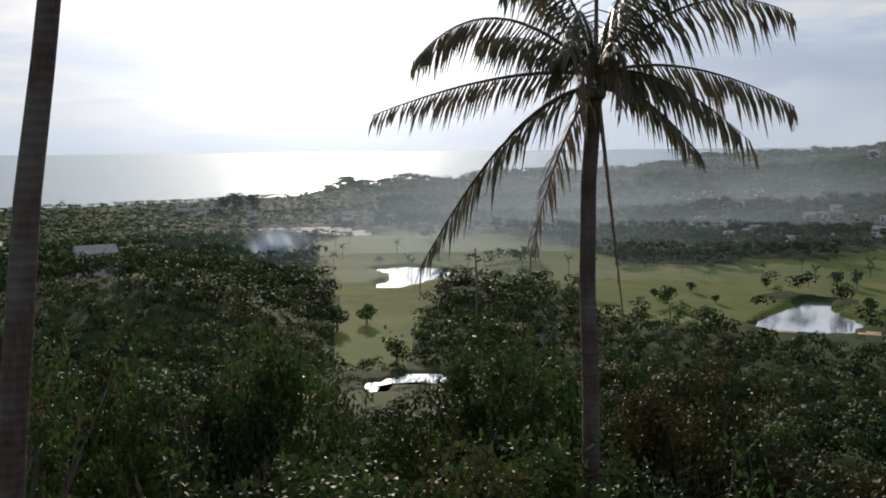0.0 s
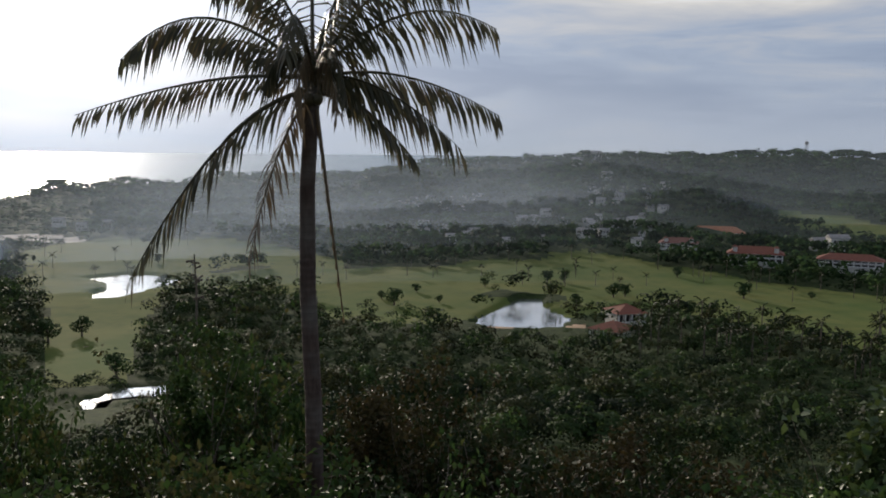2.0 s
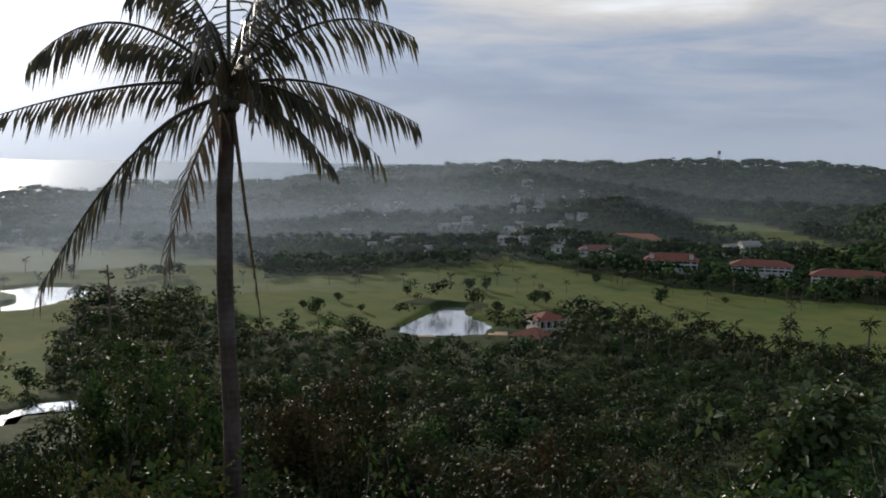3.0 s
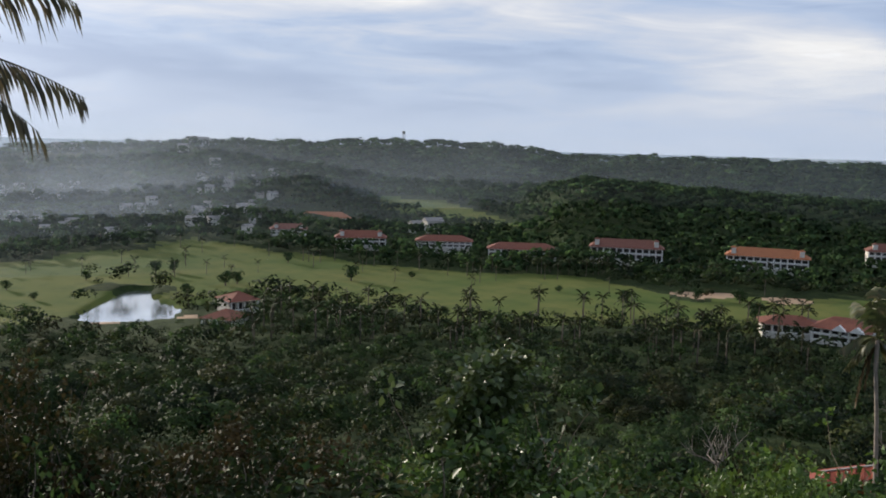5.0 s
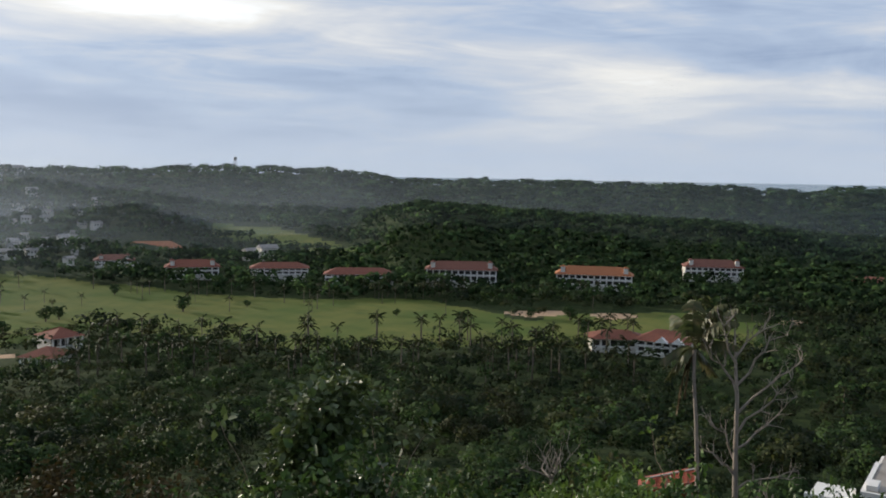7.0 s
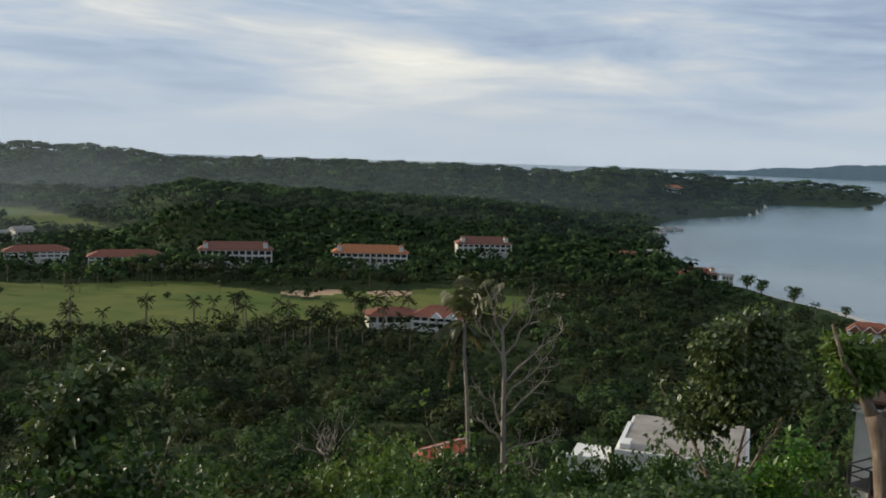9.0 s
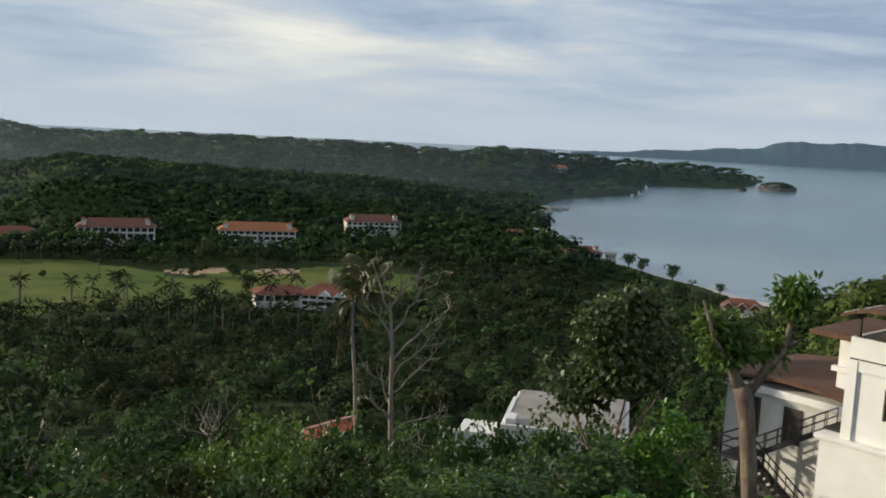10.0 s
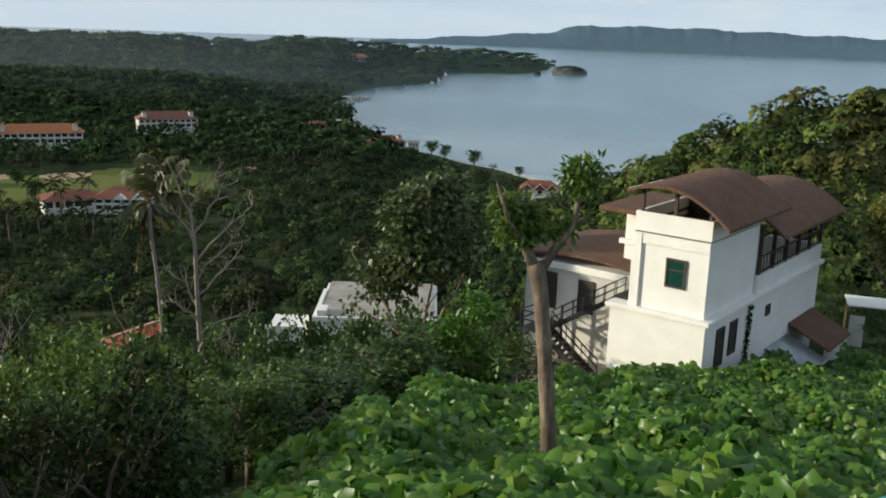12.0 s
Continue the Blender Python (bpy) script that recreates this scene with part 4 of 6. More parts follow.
def hotel(az0, az1, d, top, base, tile, roof_name, storeys=2, turrets=True, turn=0.0, gable=False):
    """A long hotel with galleries behind white posts under a tiled hipped roof."""
    az = (az0 + az1) / 2
    z0 = EYE + d * math.tan(radians(base))
    z1 = EYE + d * math.tan(radians(top))
    L = 2 * d * math.tan(radians(az1 - az0) / 2)
    m = Matrix.Translation(polar(az, d, z0)) @ Matrix.Rotation(radians(-az + turn), 4, "Z")
    h = empty("hotel", "white galleried hotel with a %s hipped tile roof among trees" % roof_name, "hotel", "hotels along the fairway", m)
    rise = min(5.0, (z1 - z0) * 0.44)
    H = z1 - z0 - rise
    D = 15.0
    foot = ground_at(az, d) - z0 - 3
    part("body", boxed(-L / 2 + 0.5, L / 2 - 0.5, 2.2, D, min(foot, -1), H), CREAM, h)
    part("plinth", boxed(-L / 2 + 0.4, L / 2 - 0.4, 0, 2.2, min(foot, -1), 0.15), CREAM, h)
    part("roof", hip_roof(bmesh.new(), -L / 2 - 0.8, L / 2 + 0.8, -0.9, D + 0.8, H, rise), tile, h)
    n = max(4, round(L / 4.2))
    sh = H / storeys
    for s in range(storeys):
        part("gallery_floor", boxed(-L / 2 + 0.4, L / 2 - 0.4, -0.1, 2.3, s * sh - 0.02, s * sh + 0.28), CREAM, h)
        part("balustrade", boxed(-L / 2 + 0.5, L / 2 - 0.5, -0.02, 0.1, s * sh + 0.3, s * sh + 1.05), STUCCO, h)
        for k in range(n):
            x = -L / 2 + 0.6 + (L - 1.2) * (k + 0.5) / n
            # dark panels paint the unlit rooms behind the gallery
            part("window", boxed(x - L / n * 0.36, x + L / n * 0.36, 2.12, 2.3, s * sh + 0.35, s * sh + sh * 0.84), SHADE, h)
    part("eave_band", boxed(-L / 2 + 0.3, L / 2 - 0.3, -0.15, 2.4, H - 0.45, H - 0.02), STUCCO, h)
    for k in range(n + 1):
        x = -L / 2 + 0.7 + (L - 1.4) * k / n
        part("column", boxed(x - 0.32, x + 0.32, -0.12, 0.4, 0, H - 0.4), STUCCO, h)
    if turrets:
        for s in (-1, 1):
            x = s * (L / 2 - 4.5)
            t = part("turret", boxed(x - 1.4, x + 1.4, 1.0, 4.0, H + 0.4, H + rise - 0.3), CREAM, h)
            part("turret_roof", hip_roof(bmesh.new(), x - 1.9, x + 1.9, 0.5, 4.5, H + rise - 0.3, 1.2, 1.8), tile, t)
    if gable:
        for x in (0.0, L * 0.3):
            bm = bmesh.new()
            for y in (-2.2, 0.5):
                for p in ((x - 3, y, H - 0.1), (x + 3, y, H - 0.1), (x, y, H + 2.4)):
                    bm.verts.new(p)
            v = bm.verts[:]
            bm.faces.new((v[0], v[1], v[2]))
            bm.faces.new((v[5], v[4], v[3]))
            for a, b in ((0, 1), (1, 2), (2, 0)):
                bm.faces.new((v[a], v[b], v[b + 3], v[a + 3]))
            part("gable", bm, STUCCO, h)
    CLEARINGS.append((az, d + 5, max(L * 0.3, 9)))
    for k in (-0.42, -0.2, 0.2, 0.42):
        p = m @ Vector((k * L, 4, 0))
        CLEARINGS.append((math.degrees(math.atan2(p.x, p.y)), math.hypot(p.x, p.y), 10.5))
    return h


FAR_LODGE = max(range(1300, 1950, 10), key=lambda d: -abs(ground_at(76.8, d) + 3 - EYE - d * math.tan(radians(-2.3))))
hotel(48.75, 53.1, 605, -6.12, -7.3, TILE_BRICK, "brown-red")
hotel(56.65, 61.25, 610, -6.2, -7.3, TILE_ORANGE, "orange")
hotel(64.2, 67.6, 680, -5.5, -6.45, TILE_BRICK, "dark red", 2, True, 10)
hotel(42.6, 46.8, 612, -6.6, -7.4, TILE_RED, "red", 2, False)
hotel(38.2, 41.65, 642, -6.28, -7.0, TILE_RED, "red", 2, False)
hotel(33.3, 36.4, 640, -6.1, -7.0, TILE_RED, "red", 2, True)
hotel(31.0, 34.2, 790, -5.0, -5.8, TILE_ORANGE, "orange", 2, False)
hotel(29.4, 31.6, 690, -5.75, -6.4, TILE_BRICK, "brown-red", 2, True)
hotel(61.5, 64.7, 415, -9.85, -11.2, TILE_RED, "bright red", 2, False, -12, True)
hotel(58.9, 62.2, 420, -10.0, -10.95, TILE_RED, "bright red", 1, False, 8)
hotel(27.0, 28.9, 425, -9.85, -10.9, TILE_RED, "dull red", 1, False, 25)
hotel(25.2, 27.4, 395, -10.9, -11.95, TILE_RED, "dull red", 1, False, -30)
hotel(72.8, 75.4, 715, -6.0, -6.75, TILE_BRICK, "brown-red", 2, False, -10)
hotel(77.5, 79.9, 648, -6.75, -7.5, TILE_RED, "orange-red", 1, True, 15)
hotel(76.2, 77.4, FAR_LODGE, -1.95, -2.3, TILE_ORANGE, "orange", 2, False)


def small_house():
    h = empty("village_house", "small pale village house with a sheet roof on the hillside", "house", "hillside village")
    part("wall", boxed(-4, 4, -3, 3, -3, 3.2), CREAM, h)
    bm = bmesh.new()
    v = [bm.verts.new(p) for p in ((-4.5, -3.6, 3.1), (4.5, -3.6, 3.1), (4.5, 0, 4.7), (-4.5, 0, 4.7), (4.5, 3.6, 3.1), (-4.5, 3.6, 3.1))]
    bm.faces.new((v[0], v[1], v[2], v[3]))
    bm.faces.new((v[3], v[2], v[4], v[5]))
    bm.faces.new((v[1], v[4], v[2]))
    bm.faces.new((v[0], v[3], v[5]))
    bm.faces.new((v[0], v[5], v[4], v[1]))
    part("roof", bm, GREYROOF, h)
    for x in (-2.4, 0, 2.4):
        part("window", boxed(x - 0.6, x + 0.6, -3.05, -2.95, 0.8, 2.2), SHADE, h)
    return h


def village():
    rng = np.random.default_rng(12)
    spots = [(-20.4, 500, 2.2), (-19.3, 505, 1.4), (-17.3, 520, 1.2), (-15.5, 1120, 1.5), (-13.6, 1130, 1.3), (-14.4, 1080, 1.1), (-11.5, 1000, 1.0), (-4.6, 900, 1.0), (-3.2, 905, 1.2), (1.8, 960, 1.2), (4.0, 900, 1.0), (-5.8, 940, 1.3), (39.2, 760, 1.7), (38.2, 765, 1.3),
             (24.4, 1180, 1.4), (25.5, 1290, 1.7), (24.9, 1290, 1.4), (17.6, 1290, 1.5), (18.4, 1290, 1.2), (26.2, 1060, 1.3), (76.2, 1085, 1.4), (76.9, 1110, 1.2), (77.4, 1120, 1.0), (76.4, 1060, 1.1), (80.3, 655, 0.9), (75.9, 735, 1.0), (76.6, 745, 0.9)]
    for _ in range(44):
        spots.append((rng.uniform(13.5, 30.5), rng.uniform(700, 1010), rng.uniform(0.6, 1.15)))
    for _ in range(16):
        spots.append((rng.normal(27.3, 1.7), rng.normal(790, 22), rng.uniform(0.55, 0.95)))
    first = small_house()
    for k, (az, d, s) in enumerate(spots):
        m = Matrix.Translation(polar(az, d, ground_at(az, d) + 3.2 * s)) @ Matrix.Rotation(radians(-az + rng.uniform(-35, 35)), 4, "Z") @ Matrix.Diagonal((s, s, s, 1))
        if k == 0:
            first.matrix_world = m
        else:
            copy_thing_at = copy_thing(first, m)
            copy_thing_at.scale = (s, s, s)
        CLEARINGS.append((az, d - 6, 8 * s))


village()


def zigzag_house():
    az, d = 88.1, 470
    z = EYE + d * math.tan(radians(-9.8))
    h = empty("red_gabled_house", "white house with a red zigzag gabled roof by the beach", "house", m=Matrix.Translation(polar(az, d, z)) @ Matrix.Rotation(radians(-az), 4, "Z"))
    part("wall", boxed(-9.5, 9.5, 0, 8, -12, 1.6), STUCCO, h)
    part("main_roof", hip_roof(bmesh.new(), -10.2, 10.2, -0.6, 9.0, 1.5, 4.2), TILE_RED, h)
    for k in range(3):
        x = -6.2 + k * 6.2
        bm = bmesh.new()
        v = [bm.verts.new(p) for p in ((x - 3.3, -0.8, 1.2), (x + 3.3, -0.8, 1.2), (x, -0.8, 4.3), (x - 3.3, 8.6, 1.2), (x + 3.3, 8.6, 1.2), (x, 8.6, 4.3))]
        bm.faces.new((v[0], v[2], v[5], v[3]))
        bm.faces.new((v[2], v[1], v[4], v[5]))
        bmesh.ops.solidify(bm, geom=bm.faces[:], thickness=0.3)
        roof = part("roof", bm, TILE_RED, h)
        bm = bmesh.new()
        beam(bm, (x - 3.3, -0.95, 1.3), (x, -0.95, 4.4), 0.2, 0.3)
        beam(bm, (x, -0.95, 4.4), (x + 3.3, -0.95, 1.3), 0.2, 0.3)
        gable = bmesh.new()
        gable.faces.new([gable.verts.new(q) for q in ((x - 3.2, -0.7, 1.2), (x + 3.2, -0.7, 1.2), (x, -0.7, 4.2))])
        part("gable_wall", gable, TILE_RED, h)
        part("bargeboard", bm, STUCCO, roof)
        part("window", boxed(x - 1, x + 1, -0.06, 0.05, -0.8, 1.0), SHADE, h)
    CLEARINGS.append((az, d - 4, 18))
    CLEARINGS.append((az, d - 22, 9))


zigzag_house()


def water_tower():
    az, d = 37.3, 1540
    t = empty("water_tower", "slim steel water tower on the ridge", "water tower", m=Matrix.Translation(polar(az, d, ground_at(az, d) + 2)))
    for x in (-1.6, 1.6):
        for y in (-1.6, 1.6):
            part("leg", beam(bmesh.new(), (x * 1.5, y * 1.5, -3), (x, y, 17), 0.5), GREYROOF, t)
    for z in (5, 11):
        part("brace", boxed(-2.2, 2.2, -2.2, 2.2, z, z + 0.4), GREYROOF, t)
    bm = bmesh.new()
    bmesh.ops.create_cone(bm, cap_ends=True, segments=16, radius1=2.6, radius2=2.6, depth=4, matrix=Matrix.Translation((0, 0, 19)))
    bmesh.ops.create_cone(bm, cap_ends=True, segments=16, radius1=2.8, radius2=0.2, depth=1.4, matrix=Matrix.Translation((0, 0, 21.7)))
    part("tank", bm, GREYROOF, t)


water_tower()


# ---- land across the water ----
def far_island():
    m, n = material("far shore with haze in its colour")
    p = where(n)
    # distance haze is painted into the land's colour as this blue
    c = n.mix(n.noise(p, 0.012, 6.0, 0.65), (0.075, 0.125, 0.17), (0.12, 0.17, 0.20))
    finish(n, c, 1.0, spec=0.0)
    az = np.arange(77.5, 126, 0.12)
    top = np.interp(az, [77.5, 79, 85.7, 88.4, 89, 90.6, 95.4, 101.6, 106.2, 115, 126], [-1.13, -1.02, -0.55, -0.3, -0.05, 0.12, 0.14, 0.0, -0.1, -0.3, -1.0])
    zt = EYE + 4350 * np.tan(np.radians(top)) + 3 * np.sin(az * 1.7) + 1.8 * np.sin(az * 4.1 + np.sin(az * 2.3) * 2) + np.random.default_rng(2).normal(0, 0.8, len(az))
    soft_top = np.convolve(np.pad(zt, 20, mode="edge"), np.ones(41) / 41, mode="valid")
    rows = [(4120, 0.0), (4140, 0.12), (4230, 0.55), (4350, 1.0), (4600, 0.6), (4800, 0.0)]
    V = np.concatenate([np.stack([d * np.sin(np.radians(az)), d * np.cos(np.radians(az)), -0.5 + np.maximum(zt if k == 1 else soft_top, 0.3) * k ], 1) for d, k in rows])
    w = len(az)
    F = np.array([(r * w + i, r * w + i + 1, (r + 1) * w + i + 1, (r + 1) * w + i) for r in range(len(rows) - 1) for i in range(w - 1)])
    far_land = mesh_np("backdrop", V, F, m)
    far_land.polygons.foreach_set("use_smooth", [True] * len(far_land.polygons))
    tagged(new("backdrop", far_land), "long low island across the strait, painted blue-green with haze", "island", kind="structure")


far_island()


def islet(az, d, wide, high, deep):
    rng = np.random.default_rng(int(az * 10))
    bm = bmesh.new()
    bmesh.ops.create_icosphere(bm, subdivisions=3, radius=1)
    for v in bm.verts:
        k = 1 + 0.22 * noise.noise(v.co * 2.3 + Vector((az, 0, 0)))
        zz = max(-0.15, abs(v.co.z) ** 0.7 * math.copysign(1, v.co.z))
        v.co = Vector((v.co.x * wide * k, v.co.y * deep * k, zz * high * k * 0.85))
    h = empty("islet", "small rocky islet covered with scrub off the headland", "islet", m=Matrix.Translation(polar(az, d, 0)) @ Matrix.Rotation(radians(-az), 4, "Z"))
    part("rock", bm, plain("sea rock", (0.09, 0.085, 0.075), (0.16, 0.15, 0.13), 0.3, 0.95), h)
    n = max(30, int(wide * deep * 0.5))
    out = rng.normal(0, 1, (n, 3))
    out[:, 2] = np.abs(out[:, 2]) + 0.15
    out /= np.linalg.norm(out, axis=1)[:, None]
    vs = []
    for o in out:
        vs.append(dome(rng, 9, 0.55) * rng.uniform(1.5, 3.2) + np.array((o[0] * wide * 0.92, o[1] * deep * 0.92, o[2] ** 0.7 * high * 0.85)))
    v = np.concatenate(vs)
    np_part("scrub", mesh_np("scrub", v, np.arange(len(v)).reshape(-1, 4), LEAF_COURSE), h)


islet(89.4, 1880, 34, 17, 22)
islet(87.45, 1800, 8, 6, 6)


# ---- trees ----
def frond(rng, root, mid, tip, leaf, mat, parent, hang=0.75, droop_tip=True, pairs=54, width=0.05, bare=0.12):
    """A feathered palm leaf: a curved rib with two rows of hanging leaflets."""
    root, mid, tip = Vector(root), Vector(mid), Vector(tip)
    pts = [root.lerp(mid, t).lerp(mid.lerp(tip, t), t) for t in (k / 14 for k in range(15))]
    length = sum((b - a).length for a, b in zip(pts, pts[1:]))
    vs, fs = [], []
    for k, p in enumerate(pts):
        dd = (pts[min(k + 1, 14)] - pts[max(k - 1, 0)]).normalized()
        u = dd.orthogonal().normalized()
        w = dd.cross(u)
        r = 0.05 * (1 - 0.85 * k / 14) * max(0.6, length / 4)
        vs += [p + u * r, p - u * r * 0.5 + w * r * 0.87, p - u * r * 0.5 - w * r * 0.87]
        if k:
            i = 3 * k
            for a in range(3):
                b = (a + 1) % 3
                fs += [(i - 3 + a, i - 3 + b, i + b), (i - 3 + a, i + b, i + a)]
    for k in range(pairs):
        t = bare + (1 - bare) * k / pairs
        p = root.lerp(mid, t).lerp(mid.lerp(tip, t), t)
        d = ((mid - root) * (1 - t) + (tip - mid) * t).normalized()
        side = d.cross(Vector((0, 0, 1)))
        side = side.normalized() if side.length > 0.05 else Vector((1, 0, 0))
        ln = leaf * math.sin(math.pi * (0.12 + 0.8 * t)) ** 0.6 * rng.uniform(0.5, 1.12)
        for s in (-1, 1):
            if rng.random() < 0.18:
                continue
            w = (side * s * (1 - hang) + Vector((0, 0, -hang)) + d * 0.55 + Vector(rng.normal(0, 0.09, 3))).normalized()
            w2 = (w * 0.6 + Vector((0, 0, -0.5))).normalized()
            a, b, c = p, p + w * ln * 0.5, p + w * ln * 0.5 + w2 * ln * 0.5
            q = (d - w * d.dot(w)).normalized() * width * 0.5
            i = len(vs)
            vs += [a - q * 0.5, a + q * 0.5, b + q, b - q, c]
            fs += [(i, i + 1, i + 2), (i, i + 2, i + 3), (i + 3, i + 2, i + 4)]
    return np_part("frond", mesh_np("frond", [tuple(v) for v in vs], fs, mat), parent)


def tall_palm():
    """The coconut palm before the lookout."""
    rng = np.random.default_rng(7)
    d = 19.0
    g = ground_at(9.1, d)
    p = empty("coconut_palm", "tall coconut palm with ragged drooping brown-green fronds", "palm tree")

    def at(az, el, dd=0.0):
        r = d + dd
        return polar(az, r, EYE + r * math.tan(radians(el)))

    part("trunk", tube(bmesh.new(), [polar(9.3, d, g - 0.3), polar(9.1, d, g + 1.5), at(9.0, -16), at(8.7, -9), at(8.72, -3), at(9.0, 1.5), at(9.15, 3.4)],
                       [0.26, 0.2, 0.175, 0.165, 0.155, 0.15, 0.17], 12), BARK_PALM, p, smooth=True)
    top = at(9.15, 3.4)
    live = [  # bearing, elevation and depth of the bend and the tip of each frond
        ((14.0, 5.0, 0.3), (20.3, 1.3, 0.6), 1.15, 0.78), ((12.5, 4.6, -0.8), (18.0, -0.7, -1.2), 1.15, 0.7), ((12.0, 2.6, 0.6), (15.2, -1.4, 0.9), 0.85, 0.6),
        ((3.6, 4.1, 0.4), (-4.3, 1.1, 0.5), 0.9, 0.85), ((5.4, 6.3, 1.0), (2.2, 5.4, 1.6), 0.85, 0.75), ((2.8, 9.6, 0.2), (-1.8, 4.2, 0.4), 1.1, 0.8),
        ((14.5, 9.5, 0.4), (20.0, 6.4, 0.8), 1.15, 0.78), ((13.5, 11.5, -0.8), (18.0, 9.0, -1.4), 1.1, 0.7), ((11.0, 12.0, -1.0), (13.5, 8.5, -2.0), 1.1, 0.6),
        ((7.0, 12.0, -0.6), (3.5, 8.0, -1.6), 1.1, 0.65), ((9.0, 14.0, 1.0), (9.5, 13.0, 2.5), 1.0, 0.5), ((8.0, 10.0, -1.5), (7.6, 4.5, -3.2), 0.9, 0.5), ((10.0, 9.5, 1.8), (12.4, 5.2, 3.4), 1.0, 0.6), ((10.2, 7.5, -1.6), (11.2, 2.2, -2.6), 0.8, 0.8), ((7.6, 7.0, -1.2), (6.2, 2.6, -1.8), 0.7, 0.8), ((9.6, 8.0, 1.0), (11.6, 8.6, 2.0), 0.9, 0.7), ((6.6, 8.6, 0.8), (4.8, 9.4, 1.6), 0.9, 0.7)]
    for mid, tip, leaf, hang in live:
        frond(rng, top, at(*mid), at(*tip), leaf * 1.1, LEAF_PALM, p, min(0.88, hang + 0.1))
    for mid, tip, leaf, hang, mat in (((4.4, 2.6, -0.5), (-1.6, -8.3, -0.9), 1.25, 0.6, LEAF_PALM), ((6.9, 0.5, -0.8), (5.2, -7.6, -0.9), 1.0, 0.4, LEAF_DRY), ((9.7, -1.5, -0.4), (10.9, -11.1, -0.3), 0.3, 0.9, LEAF_DRY),
                                     ((8.9, 7.6, -1.6), (8.1, 1.6, -2.3), 0.8, 0.75, LEAF_DRY), ((9.9, 7.2, -1.4), (10.6, 1.3, -2.0), 0.8, 0.75, LEAF_DRY)):
        frond(rng, top - Vector((0, 0, 0.25)), at(*mid), at(*tip), leaf, mat, p, hang)
    for k in range(11):
        a = k * 2.4
        bm = bmesh.new()
        bmesh.ops.create_icosphere(bm, subdivisions=2, radius=0.11, matrix=Matrix.Translation(top + Vector((math.cos(a) * 0.32, math.sin(a) * 0.32, -0.15 - 0.3 * ((k * 7) % 5) / 5))) @ Matrix.Diagonal((1, 1, 1.2, 1)))
        part("coconut", bm, SHELL, p, smooth=True)
    bm = bmesh.new()
    for k in range(9):
        a = k * 2.1
        tube(bm, [top + Vector((0, 0, -0.35)), top + Vector((math.cos(a) * 0.22, math.sin(a) * 0.22, -0.05)), top + Vector((math.cos(a) * 0.5, math.sin(a) * 0.5, 0.35))], [0.08, 0.07, 0.035], 6)
    part("leaf_sheath", bm, BARK_PALM, p)


tall_palm()


def leaning_palm():
    rng = np.random.default_rng(17)
    d = 14.0
    g = ground_at(-26.4, d)
    p = empty("coconut_palm", "grey palm trunk leaning beside the lookout", "palm tree")

    def at(az, el, dd=0.0):
        r = d + dd
        return polar(az, r, EYE + r * math.tan(radians(el)))

    part("trunk", tube(bmesh.new(), [polar(-26.6, d, g - 0.3), at(-25.75, -19.5), at(-24.6, -10), at(-23.8, -3.3), at(-22.6, 4), at(-22.0, 8), at(-20.6, 18), at(-19, 28)],
                       [0.24, 0.205, 0.195, 0.18, 0.16, 0.15, 0.14, 0.14], 12), BARK_PALM, p, smooth=True)
    top = at(-19, 28)
    for k in range(12):
        a = k * 0.5236 * 1.0
        o = Vector((math.cos(a), math.sin(a), 0))
        frond(rng, top, top + o * 1.6 + Vector((0, 0, 1.4)), top + o * 3.4 + Vector((0, 0, 0.4)), 0.9, LEAF_PALM, p, 0.6, pairs=26)


leaning_palm()


def wind_palm():
    """The palm further down, its crown blown to one side."""
    rng = np.random.default_rng(27)
    d = 51.0
    p = empty("coconut_palm", "slender coconut palm with wind-blown yellowish fronds", "palm tree")

    def at(az, el, dd=0.0):
        r = d + dd
        return polar(az, r, EYE + r * math.tan(radians(el))) + STEP

    g = ground_at(65.1, d)
    part("trunk", tube(bmesh.new(), [polar(65.3, d, g - 0.3) + STEP, at(65.1, -19), at(64.85, -15), at(64.6, -12.5), at(64.55, -10.8)], [0.17, 0.12, 0.10, 0.095, 0.12], 10), BARK_DEAD, p, smooth=True)
    top = at(64.55, -10.7)
    fr = [((65.3, -8.6), (66.9, -9.0)), ((65.0, -8.0), (66.2, -8.0)), ((64.6, -8.2), (65.0, -7.6)), ((64.2, -9.0), (63.2, -8.8)), ((65.6, -9.8), (67.0, -10.4)), ((63.9, -10.2), (62.6, -11.6)), ((64.0, -10.7), (63.0, -12.6)), ((65.0, -10.8), (65.9, -12.2)), ((64.9, -8.8), (66.9, -8.2)), ((64.3, -8.6), (64.4, -7.9))]
    for k, (m, t) in enumerate(fr):
        frond(rng, top, at(*m, (k % 3 - 1) * 0.8), at(*t, (k % 4 - 1.5) * 0.8), 0.95, LEAF_WIND, p, 0.55, pairs=44, width=0.17)
    for m, t in (((64.0, -11.2), (63.7, -14.4)), ((64.2, -11.0), (64.1, -13.6))):
        frond(rng, top, at(*m), at(*t), 0.7, LEAF_DRY, p, 0.85, pairs=34, width=0.14)


wind_palm()


